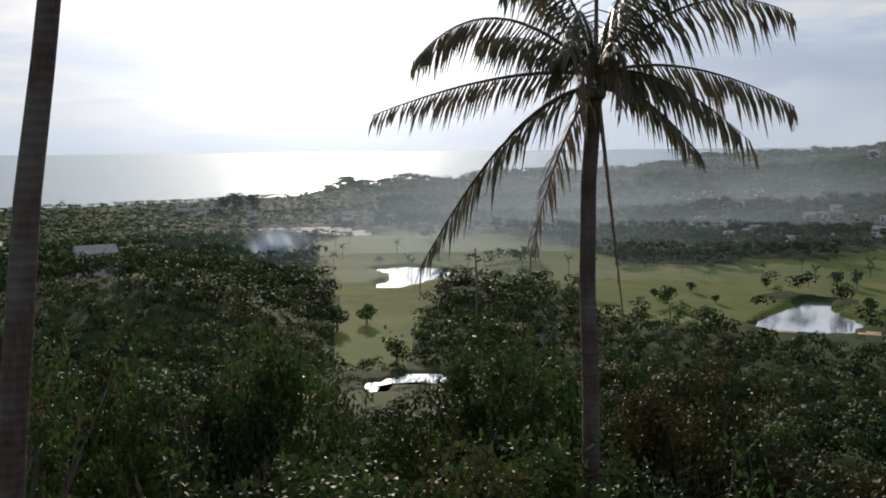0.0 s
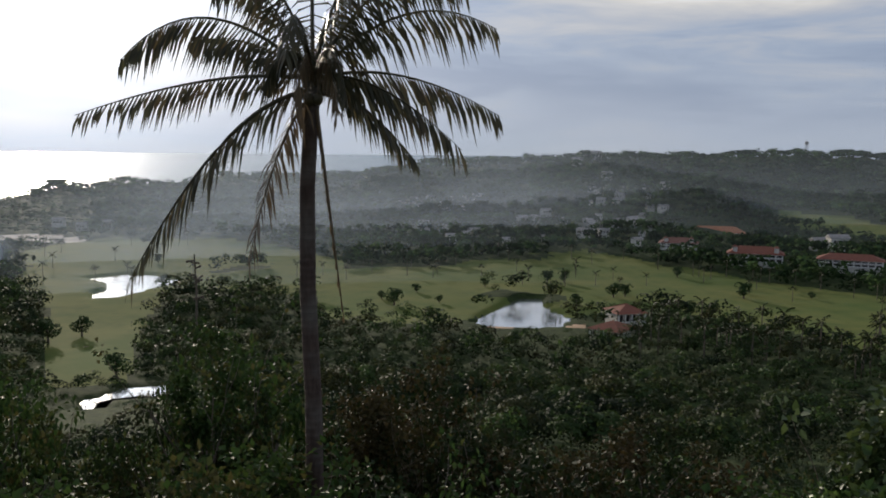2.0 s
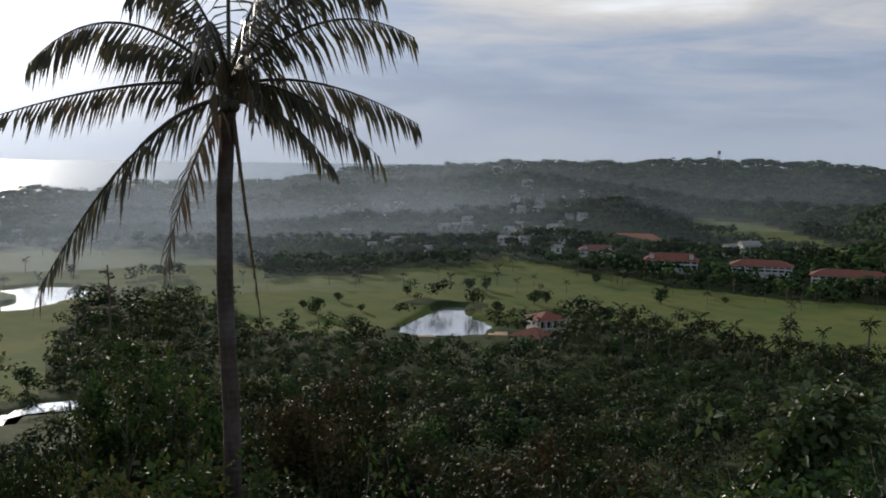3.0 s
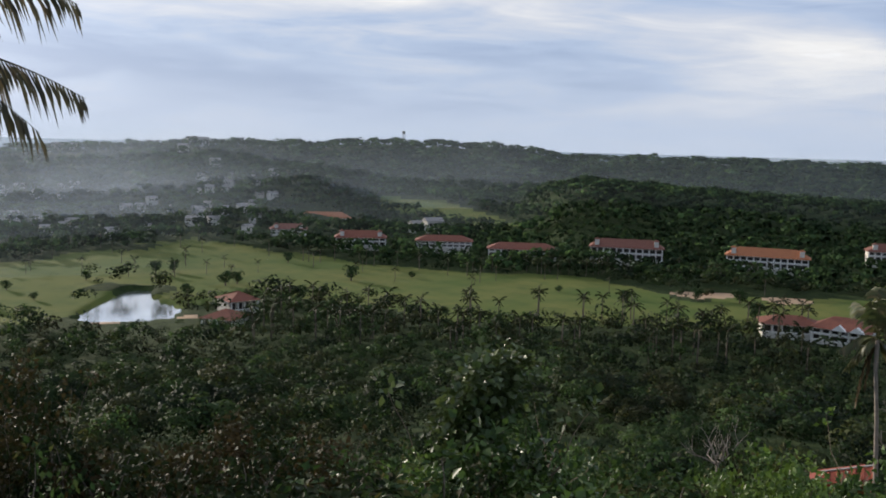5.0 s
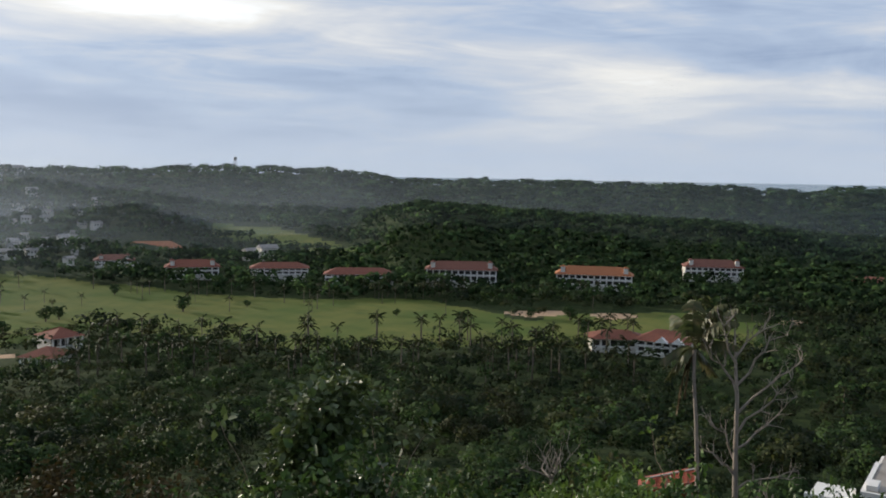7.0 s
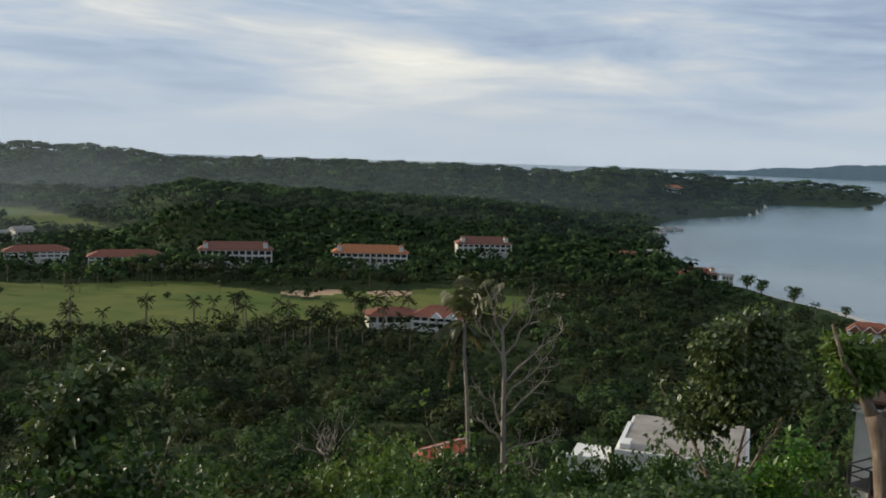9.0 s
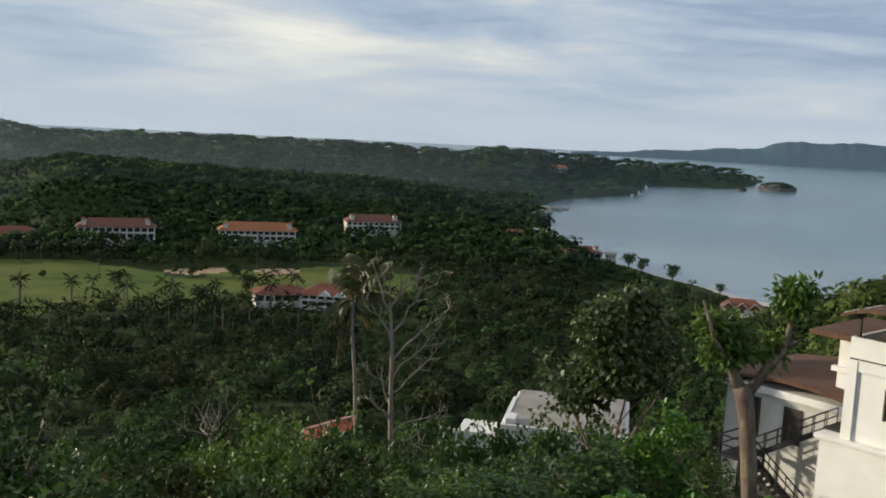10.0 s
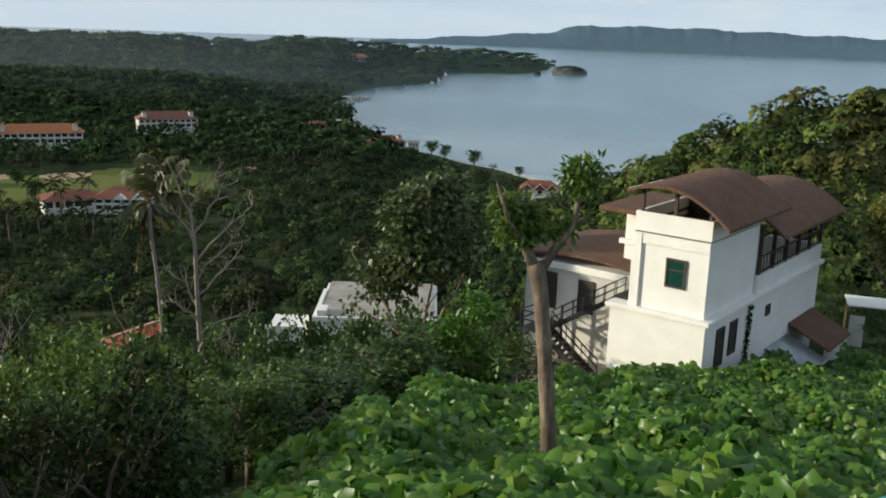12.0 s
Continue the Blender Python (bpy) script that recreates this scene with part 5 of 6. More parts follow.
def branching(bm, rng, start, way_, length, radius, depth, spread=0.55, lift=0.25, twigs=None, gnarl=0.25):
    """A limb that bends and forks until it is thin."""
    pts, rad, p, w = [start], [radius], start, way_.normalized()
    steps = 5
    for k in range(steps):
        w = (w + Vector(rng.normal(0, gnarl, 3)) * 0.6 + Vector((0, 0, lift * 0.25))).normalized()
        p = p + w * length / steps
        pts.append(p)
        rad.append(radius * (1 - 0.5 * (k + 1) / steps))
    tube(bm, pts, rad, 6 if radius > 0.05 else 4)
    if depth == 0:
        if twigs is not None:
            twigs.append(p)
        return
    for k in range(3 if depth > 1 else 2):
        i = rng.integers(2, steps + 1)
        o = Vector(rng.normal(0, 1, 3))
        branching(bm, rng, pts[i], (w + o * spread + Vector((0, 0, lift))), length * rng.uniform(0.55, 0.8), rad[i] * 0.62, depth - 1, spread, lift, twigs, gnarl)


def bare_tree():
    rng = np.random.default_rng(31)
    d = 50.0
    t = empty("bare_tree", "leafless pale grey dead tree with crooked branches", "tree")

    def at(az, el, dd=0.0):
        r = d + dd
        return polar(az, r, EYE + r * math.tan(radians(el))) + STEP

    g = ground_at(67.4, d)
    spine = [polar(67.5, d, g - 0.3) + STEP, at(67.3, -20), at(67.15, -16.5), at(67.1, -13.4), at(66.9, -11.2), at(66.75, -8.9)]
    part("trunk", tube(bmesh.new(), spine, [0.2, 0.16, 0.13, 0.105, 0.07, 0.025], 10), BARK_DEAD, t, smooth=True)
    arms = [((67.15, -14.2), (69.4, -11.9), (70.4, -10.9)), ((67.1, -13.2), (65.9, -11.5), (65.3, -10.9)), ((67.05, -12.6), (68.3, -10.6), (69.3, -9.5)), ((66.95, -11.4), (66.1, -9.9), (66.0, -8.9)),
            ((66.9, -11.0), (67.7, -9.6), (68.5, -8.9)), ((67.2, -16.2), (68.6, -15.0), (69.5, -13.6)), ((67.25, -17.8), (65.9, -16.4), (65.4, -16.6)), ((67.3, -18.4), (68.8, -17.3), (70.2, -17.5)), ((67.2, -15.3), (68.5, -13.4), (69.9, -12.3)), ((67.2, -17.0), (66.3, -15.6), (65.6, -14.6)), ((67.3, -19.0), (68.6, -18.6), (69.2, -19.3))]
    for k, (a, b, c) in enumerate(arms):
        bm = bmesh.new()
        dd = rng.uniform(-1.2, 1.2)
        p0, p1, p2 = at(*a), at(*b, dd * 0.6), at(*c, dd)
        pts = [p0.lerp(p1, u).lerp(p1.lerp(p2, u), u) + Vector(rng.normal(0, 0.13, 3)) * (u > 0) for u in (0, 0.2, 0.4, 0.6, 0.8, 1)]
        tube(bm, pts, [0.075, 0.062, 0.052, 0.042, 0.03, 0.016], 6)
        for i in (2, 3, 4, 5):
            for _ in range(2):
                branching(bm, rng, pts[i], (pts[i] - pts[i - 1]).normalized() + Vector(rng.normal(0, 0.5, 3)) + Vector((0, 0, 0.5)), rng.uniform(0.5, 1.2), 0.03, 1, 0.7, 0.4, None, 0.45)
        part("branch", bm, BARK_DEAD, t)


bare_tree()


def leaf_clumps(rng, centres, per, spread, length, width, droop=0.6):
    c = np.repeat(np.array([tuple(p) for p in centres]), per, 0)
    off = rng.normal(0, 1, c.shape)
    off /= np.linalg.norm(off, axis=1)[:, None]
    c2 = c + off * (spread * rng.random(len(c)) ** 0.5)[:, None]
    return leaves_np(rng, c2, off + (0, 0, 0.2), length, width, droop)


def pruned_tree():
    """The lopped tree whose pale trunk stands in the vines."""
    rng = np.random.default_rng(41)
    t = empty("lopped_tree", "pale trunked forked tree with young tufts of leaves", "tree")

    def at(az, el, dd=0.0):
        r = 16.5 + dd
        return polar(az, r, EYE + r * math.tan(radians(el))) + STEP

    g = ground_at(89.6, 16.5)
    part("trunk", tube(bmesh.new(), [polar(89.6, 16.5, g - 0.4) + STEP, at(89.45, -24), at(88.9, -19.5), at(88.45, -16), at(88.2, -14.8), at(87.9, -14.1)], [0.175, 0.155, 0.14, 0.14, 0.155, 0.135], 12), BARK_PALE, t, smooth=True)
    limbs = [[at(88.1, -14.6), at(87.2, -12.9), at(86.5, -11.4), at(85.7, -10.0)], [at(88.2, -14.7), at(89.3, -12.9, 0.4), at(90.2, -11.6, 0.6), at(90.35, -10.4, 0.7), at(90.45, -9.4, 0.8)], [at(90.2, -11.6, 0.6), at(91.1, -11.0, 0.6)], [at(87.2, -12.9), at(86.2, -11.6, -0.5), at(85.4, -9.4, -0.6)]]
    for k, pts in enumerate(limbs):
        r0 = (0.115, 0.10, 0.06, 0.06)[k]
        part("limb", tube(bmesh.new(), pts, [r0 * (1 - 0.7 * i / (len(pts) - 1)) for i in range(len(pts))], 9), BARK_PALE, t, smooth=True)
    tufts = [(90.5, -8.6, 0.8, 34), (86.6, -11.0, 0, 26), (86.9, -12.2, 0.1, 30), (86.1, -10.9, -0.2, 16), (89.5, -11.9, 0.6, 8)]
    cs, k = [], 0
    for az, el, dd, n in tufts:
        c = at(az, el, dd)
        cs += [c + Vector(rng.normal(0, 0.15, 3)) for _ in range(n)]
    v, f = leaf_clumps(rng, cs, 22, 0.15, 0.17, 0.085, 1.0)
    np_part("leaves", mesh_np("leaves", v, f, LEAF_MAST), t, "bright young green leaves")


pruned_tree()


def leafy_tree(name, label, rng, height, radius, clumps, per, leaf, mat, bark=BARK, trunk=0.11, low=0.3, category="tree", group=""):
    """A trunk that forks into limbs, and a crown of many leaf clumps with gaps."""
    t = empty(name, label, category, group)
    bm = bmesh.new()
    tips = []
    fork = height * rng.uniform(0.32, 0.45)
    tube(bm, [Vector((0, 0, -0.6)), Vector((0.05, 0, fork * 0.5)), Vector((0, 0.06, fork))], [trunk * 1.3, trunk, trunk * 0.85], 8)
    part("trunk", bm, bark, t, smooth=True)
    for k in range(5):
        a = k * 1.2566 + rng.uniform(-0.3, 0.3)
        bm = bmesh.new()
        branching(bm, rng, Vector((0, 0, fork * 0.95)), Vector((math.cos(a) * 0.7, math.sin(a) * 0.7, 0.8)), height * 0.36, trunk * 0.5, 1, 0.5, 0.3, tips)
        part("limb", bm, bark, t)
    cs = []
    lumps = [(rng.uniform(0, 6.28), rng.uniform(0.25, 0.75), rng.uniform(low, 0.92), rng.uniform(0.24, 0.42)) for _ in range(11)]
    for k in range(clumps):
        a, rr, hh, s = lumps[k % 11]
        o = rng.normal(0, 1, 3)
        o /= np.linalg.norm(o)
        o *= s * radius * rng.uniform(0.55, 1.05)
        x = math.cos(a) * rr * radius * math.sin(math.pi * min(0.95, hh)) ** 0.5 + o[0]
        y = math.sin(a) * rr * radius * math.sin(math.pi * min(0.95, hh)) ** 0.5 + o[1]
        z = max(height * low * 0.6, min(height, height * hh + o[2] * 0.9))
        cs.append(Vector((x, y, z)))
    cs += tips[: clumps // 5]
    v, f = leaf_clumps(rng, cs, per, 0.14 + leaf * 1.1, leaf, leaf * 0.72)
    np_part("crown", mesh_np("crown", v, f, mat), t)
    return t


def near_trees():
    """The shrubs and trees just below the lookout."""
    rng = np.random.default_rng(51)
    kinds = []
    specs = [("shrub", "glossy dark green leafy shrub on the slope", 2.0, LEAF_NEAR, 0.165, 110, 22), ("shrub", "dense dull green shrub with small leaves", 1.9, LEAF_DULL, 0.15, 115, 23),
             ("tree", "bushy green tree with glossy leaves on the slope", 2.3, LEAF_NEAR, 0.19, 110, 21), ("tree", "loose olive green tree with reddish young leaves", 2.1, LEAF_DULL, 0.165, 105, 22), ("shrub", "bright yellowish green shrub on the slope", 1.8, LEAF_MAST, 0.165, 90, 20), ("shrub", "lush broad-leaved green shrub above the vines", 2.1, LEAF_LUSH, 0.25, 105, 18)]
    for name, label, r, mat, leaf, clumps, per in specs:
        kinds.append(leafy_tree(name, label, rng, 5.0, r, clumps, per, leaf, mat, low=0.2, group="shrubs below the lookout", category=name))
    used = set()

    def put(kind, az, d, height, wide):
        if az > 56 and d < np.interp(az, [56, 60, 66, 70, 77, 84, 93], [9, 14, 17, 20, 27, 35, 45]):
            return   # the vines have this part of the slope
        g = ground_at(az, d)
        s = height / 5.0
        m = Matrix.Translation(polar(az, d, g - 0.2)) @ Matrix.Rotation(rng.uniform(0, 6.28), 4, "Z")
        if kind in used:
            copy_of = copy_thing(kinds[kind], m)
        else:
            used.add(kind)
            copy_of = kinds[kind]
            copy_of.matrix_basis = m
        copy_of.scale = (max(wide, 0.52 * s), max(wide, 0.52 * s), s * 0.97)

    def skyline(az):
        return np.interp(az, [-30, -21, -14, -10.5, -6.5, -2.4, 2, 5, 10, 14, 18, 21, 25, 29, 35, 40, 44.4, 48, 54, 58, 63, 70, 76, 82], [-10, -10, -11.2, -10.2, -15.4, -15.8, -10.8, -12.5, -14.2, -12, -14.5, -16.8, -17.5, -14.8, -18, -17, -15, -17, -18.4, -16.5, -17, -17.5, -18.2, -19.6])

    az = -30.0
    while az < 66:
        d = rng.uniform(19, 30)
        top = EYE + d * math.tan(radians(skyline(az) + rng.uniform(-1.8, 0.5)))
        h = max(2.2, top - ground_at(az, d))
        # bearings 10 to 40 get darker-leaved kinds in place of shade on the slope
        put(int(rng.choice([0, 0, 1, 2, 3, 3] if az < 10 else [1, 3, 3, 0] if az < 40 else [0, 1, 5, 2, 3, 5])), az, d, h, rng.uniform(0.75, 1.15))
        az += rng.uniform(1.3, 2.4)
    for lo, hi, n, e0, e1 in ((13, 19, 44, -20.5, -17.5), (30, 44, 52, -19.5, -15.5), (44, 64, 60, -20, -15)):
        for k in range(n):
            az = -31 + (66 + 31) * (k + rng.random()) / n
            d = rng.uniform(lo, hi)
            top = EYE + d * math.tan(radians(min(skyline(az) - 1.0, rng.uniform(e0, e1), -16.3 if -9.5 < az < -0.5 else 0)))
            h = min(9, max(3.0, top - ground_at(az, d)))
            # darker leaves again put the slope's shade into colour from bearing 8 to 46
            put(int(rng.choice([1, 3, 3, 0] if 8 < az < 46 else [0, 1, 2, 3] if az < 20 else [0, 1, 5, 2, 3, 4])), az, d, h, rng.uniform(0.7, 1.2) * (1.0 if d < 45 else 1.2))
    for k in range(46):   # between the vines and the roofs
        az = rng.uniform(60, 87)
        d = rng.uniform(np.interp(az, [60, 70, 77, 87], [13, 17, 24, 38]), 60)
        if 59.5 < az < 70 and d > 34:
            h = max(1.8, EYE + d * math.tan(radians(-19.2)) - ground_at(az, d))
        else:
            el = np.interp(az, [60, 66, 72, 78, 84, 87], [-18.4, -19.4, -19.0, -17.9, -18.0, -18.5]) + rng.uniform(-2.5, 0.3)
            h = min(8, max(2.6, EYE + d * math.tan(radians(el)) - ground_at(az, d)))
        put(int(rng.choice([5, 4, 5, 4, 2, 5])), az, d, h, rng.uniform(0.8, 1.2))
    for az, d, el in ((61.5, 47, -19.0), (63.2, 48, -18.6), (65.2, 46, -18.2), (67.5, 46, -18.6), (70.5, 52, -17.9), (72.0, 57, -18.6), (73.2, 58, -17.8), (74.2, 58, -17.1), (75.6, 60, -16.9), (76.6, 57, -16.9), (77.8, 58, -16.7), (79.2, 60, -16.7), (80.4, 59, -16.5), (81.4, 60, -16.2), (82.2, 56, -16.4), (84.0, 54, -16.9), (86.5, 50, -17.5), (88.0, 46, -18.2)):
        put(5 if d > 47 else 2, az, d, EYE + d * math.tan(radians(el)) - ground_at(az, d), 1.15)
    for az, d, h in ((104, 68, 2.6), (106, 70, 3.2), (108.5, 66, 3.0), (110, 60, 2.4), (111.5, 70, 3.5), (113, 64, 3.0), (103.2, 74, 3.4), (105.4, 78, 4.0), (109, 76, 4.0), (101.5, 78, 4.0), (98.5, 72, 4.0), (95.5, 70, 4.5), (112, 54, 2.2), (92.5, 66, 4.5)):
        put(4 if az > 102 else 2, az, d, h, 1.1)
    for az, d, el in ((60.8, 21, -16.6), (62.6, 22, -17.6), (64.0, 20, -18.4), (58.6, 24, -17.8), (46.0, 20, -18.2), (39.5, 19, -18.4)):
        put(4, az, d, EYE + d * math.tan(radians(el)) - ground_at(az, d), 0.8)


near_trees()


def single_tree(name, label, seed, az, d, top_el, radius, clumps, per, leaf, mat, bark, trunk, low):
    g = ground_at(az, d)
    h = EYE + d * math.tan(radians(top_el)) - g
    t = leafy_tree(name, label, np.random.default_rng(seed), h, radius, clumps, per, leaf, mat, bark, trunk, low)
    t.matrix_world = Matrix.Translation(polar(az, d, g - 0.1))
    CLEARINGS.append((az, d, radius * 0.8))


single_tree("broadleaf_tree", "tall broadleaf tree with large glossy leaves and pale limbs", 61, 82.0, 54, -8.4, 4.3, 600, 15, 0.40, LEAF_BROAD, BARK_PALE, 0.22, 0.62)
single_tree("fig_tree", "young fig tree with big shiny dark leaves", 62, 45.1, 22, -12.8, 1.8, 270, 14, 0.25, LEAF_BROAD, BARK_PALE, 0.08, 0.25)
single_tree("yellow_tree", "slim pale-trunked tree with yellowing leaves behind the house", 63, 108.9, 62, -7.6, 2.8, 330, 16, 0.3, LEAF_YELLOW, BARK_PALE, 0.14, 0.6)
single_tree("stalk_tree", "dark glossy shrub crowned by a flower stalk", 64, 2.6, 27, -9.6, 1.8, 230, 17, 0.17, LEAF_NEAR, BARK, 0.08, 0.3)
single_tree("bright_tree", "bright yellowish green young tree on the slope", 66, 63.4, 32, -14.9, 1.9, 150, 15, 0.25, LEAF_MAST, BARK_PALE, 0.09, 0.3)
single_tree("bright_tree", "bright yellowish green young tree on the slope", 67, 61.0, 30, -16.4, 1.7, 150, 15, 0.22, LEAF_MAST, BARK_PALE, 0.08, 0.3)
single_tree("papaya_tree", "small soft green tree in front of the stair", 65, 85.4, 38, -15.6, 1.8, 90, 14, 0.28, LEAF_VINE, BARK_PALE, 0.09, 0.35)


for seed, az, d, el, r in ((71, 14.2, 24, -11.9, 1.7), (72, 12.2, 22, -14.0, 1.5), (73, 16.4, 23, -14.5, 1.5), (74, 21.5, 21, -17.0, 1.5), (75, 24.5, 22, -17.8, 1.4), (76, 28.5, 21, -15.2, 1.3), (77, 35.0, 20, -18.0, 1.3)):
    single_tree("russet_shrub", "bushy shrub with russet young leaves on the slope", seed, az, d, el, r, 120, 20, 0.15, LEAF_RUST, BARK, 0.07, 0.25)


def bare_shrub():
    """A small dead shrub whose grey twigs stand out of the green."""
    rng = np.random.default_rng(35)
    d = 31.0
    t = empty("bare_shrub", "small leafless grey shrub with forked twigs", "shrub")
    foot = polar(57.6, d, ground_at(57.6, d) - 0.2)
    fork = polar(57.5, d, EYE + d * math.tan(radians(-18.6)))
    part("trunk", tube(bmesh.new(), [foot, foot.lerp(fork, 0.5) + Vector((0.1, 0, 0)), fork], [0.09, 0.07, 0.05], 7), BARK_DEAD, t, smooth=True)
    for k in range(7):
        a = k * 0.9
        bm = bmesh.new()
        branching(bm, rng, fork, Vector((math.cos(a) * 0.8, math.sin(a) * 0.8, 0.9)), rng.uniform(0.7, 1.1), 0.035, 2, 0.6, 0.3, None, 0.4)
        part("branch", bm, BARK_DEAD, t)


bare_shrub()


def flower_stalk():
    bm = bmesh.new()
    rng = np.random.default_rng(5)
    a = polar(1.95, 27, EYE + 27 * math.tan(radians(-11)))
    b = polar(1.9, 27, EYE + 27 * math.tan(radians(-6.9)))
    tube(bm, [a, a.lerp(b, 0.5) + Vector((0.03, 0, 0)), b], [0.035, 0.028, 0.02], 6)
    for k in range(14):
        q = a.lerp(b, rng.uniform(0.35, 1.0))
        tube(bm, [q, q + Vector((rng.uniform(-0.22, 0.22), rng.uniform(-0.2, 0.2), rng.uniform(-0.05, 0.12)))], [0.016, 0.035], 5)
    tagged(part("flower_stalk", bm, BARK), "dark dry flower stalk rising from a shrub", "plant")


flower_stalk()


def canopy_shelter():
    c = polar(107.8, 66)
    z = EYE + 66 * math.tan(radians(-14.3))
    h = empty("shelter", "small white sheet-roofed shelter on the green slope", "shelter", m=Matrix.Translation((c.x, c.y, z)) @ Matrix.Rotation(radians(-100), 4, "Z"))
    part("roof", boxed(-1.5, 1.5, -1.3, 1.3, 0, 0.08), STUCCO, h)
    for x in (-1.3, 1.3):
        for y in (-1.2, 1.2):
            part("post", boxed(x - 0.06, x + 0.06, y - 0.06, y + 0.06, -3.5, 0), BARK_PALE, h)
    part("wall", boxed(-1.3, -0.4, -1.3, -1.2, -3.5, -0.6), STUCCO_OLD, h)


canopy_shelter()


# ---- palms and trees of the golf course ----
def valley_palm():
    rng = np.random.default_rng(71)
    p = empty("valley_palm", "small coconut palm standing in the valley", "palm tree", "valley palms")
    part("trunk", tube(bmesh.new(), [(0, 0, -1), (0.2, 0, 4), (0.1, 0.1, 8.6)], [0.25, 0.19, 0.16], 6), BARK, p)
    for k in range(12):
        a = k * 2.4
        o = Vector((math.cos(a), math.sin(a), 0))
        r = rng.uniform(0.85, 1.15)
        lift = (k % 4 - 1.2) * 0.95 + rng.uniform(-0.3, 0.3)
        frond(rng, (0.1, 0.1, 8.6), Vector((0, 0, 9.1 + lift)) + o * 1.5 * r, Vector((0, 0, 7.9 + lift * 1.35)) + o * 3.0 * r, 0.8, LEAF_DULL, p, 0.55, pairs=11, width=0.24)
    return p


def course_tree():
    rng = np.random.default_rng(72)
    t = empty("course_tree", "dark round-crowned tree standing on the fairway", "tree", "fairway trees")
    part("trunk", tube(bmesh.new(), [(0, 0, -1), (0.1, 0, 2), (0, 0.1, 4)], [0.4, 0.3, 0.2], 7), BARK, t)
    v = np.concatenate([crown(rng, 150, 0.15)[0] * rng.uniform(1.9, 2.6) + np.array((math.cos(k * 1.26) * 1.6, math.sin(k * 1.26) * 1.6, 1.7 + (k % 3) * 1.4)) * (k > 0, k > 0, 1) for k in range(6)])
    np_part("crown", mesh_np("crown", v, np.arange(len(v)).reshape(-1, 4), LEAF_COURSE), t)
    return t


def plant_course():
    rng = np.random.default_rng(73)
    palm, tree = valley_palm(), course_tree()
    palms = [(rng.uniform(28, 62), rng.uniform(330, 440), rng.uniform(1.1, 1.6)) for _ in range(80)]
    palms += [(rng.uniform(9, 30), rng.uniform(520, 650), rng.uniform(0.7, 1.1)) for _ in range(30)] + [(rng.uniform(34, 60), rng.uniform(500, 560), rng.uniform(0.8, 1.1)) for _ in range(16)] + [(rng.uniform(30, 60), rng.uniform(560, 590), 1.0) for _ in range(34)]
    palms += [(rng.uniform(-24, -6), rng.uniform(1000, 1200), rng.uniform(1.0, 1.5)) for _ in range(14)] + [(rng.uniform(-7, 9), rng.uniform(560, 800), 1.0) for _ in range(26)] + [(rng.uniform(68, 88), rng.uniform(330, 540), rng.uniform(0.8, 1.1)) for _ in range(16)] + [(99.5, 120, 0.8)]
    trees = [(13.45, 462, 1.35), (12.7, 480, 0.7), (14.8, 500, 0.75), (16.2, 470, 0.6), (26.8, 500, 1.2), (27.5, 505, 1.1), (22.8, 540, 1.2), (23.8, 545, 1.0), (34.3, 520, 1.35), (30.5, 580, 1.0), (58.5, 455, 1.35), (57.6, 500, 1.2), (55.2, 500, 0.95), (30.0, 452, 1.3), (31.2, 455, 1.25), (32.4, 455, 1.2), (-4.8, 415, 1.3), (-6.6, 400, 1.5), (-3.0, 335, 1.2), (-0.5, 640, 1.0), (38, 535, 0.6), (84.0, 590, 1.5), (82.2, 615, 1.4), (81.4, 640, 1.5), (86.8, 560, 0.9), (-12.4, 1120, 3.3), (-11.4, 1130, 2.9), (-13.1, 1130, 2.6), (-0.2, 560, 1.0), (47, 500, 0.6), (51, 490, 0.7), (24.6, 470, 1.0), (19, 520, 0.8)]
    for first, spots in ((palm, palms), (tree, trees)):
        for k, (az, d, s) in enumerate(spots):
            m = Matrix.Translation(polar(az, d, ground_at(az, d))) @ Matrix.Rotation(rng.uniform(0, 6.28), 4, "Z") @ Matrix.Diagonal((s, s, s, 1))
            if k == 0:
                first.matrix_world = m
            else:
                copy_of = copy_thing(first, m)
                copy_of.scale = (s, s, s)


plant_course()


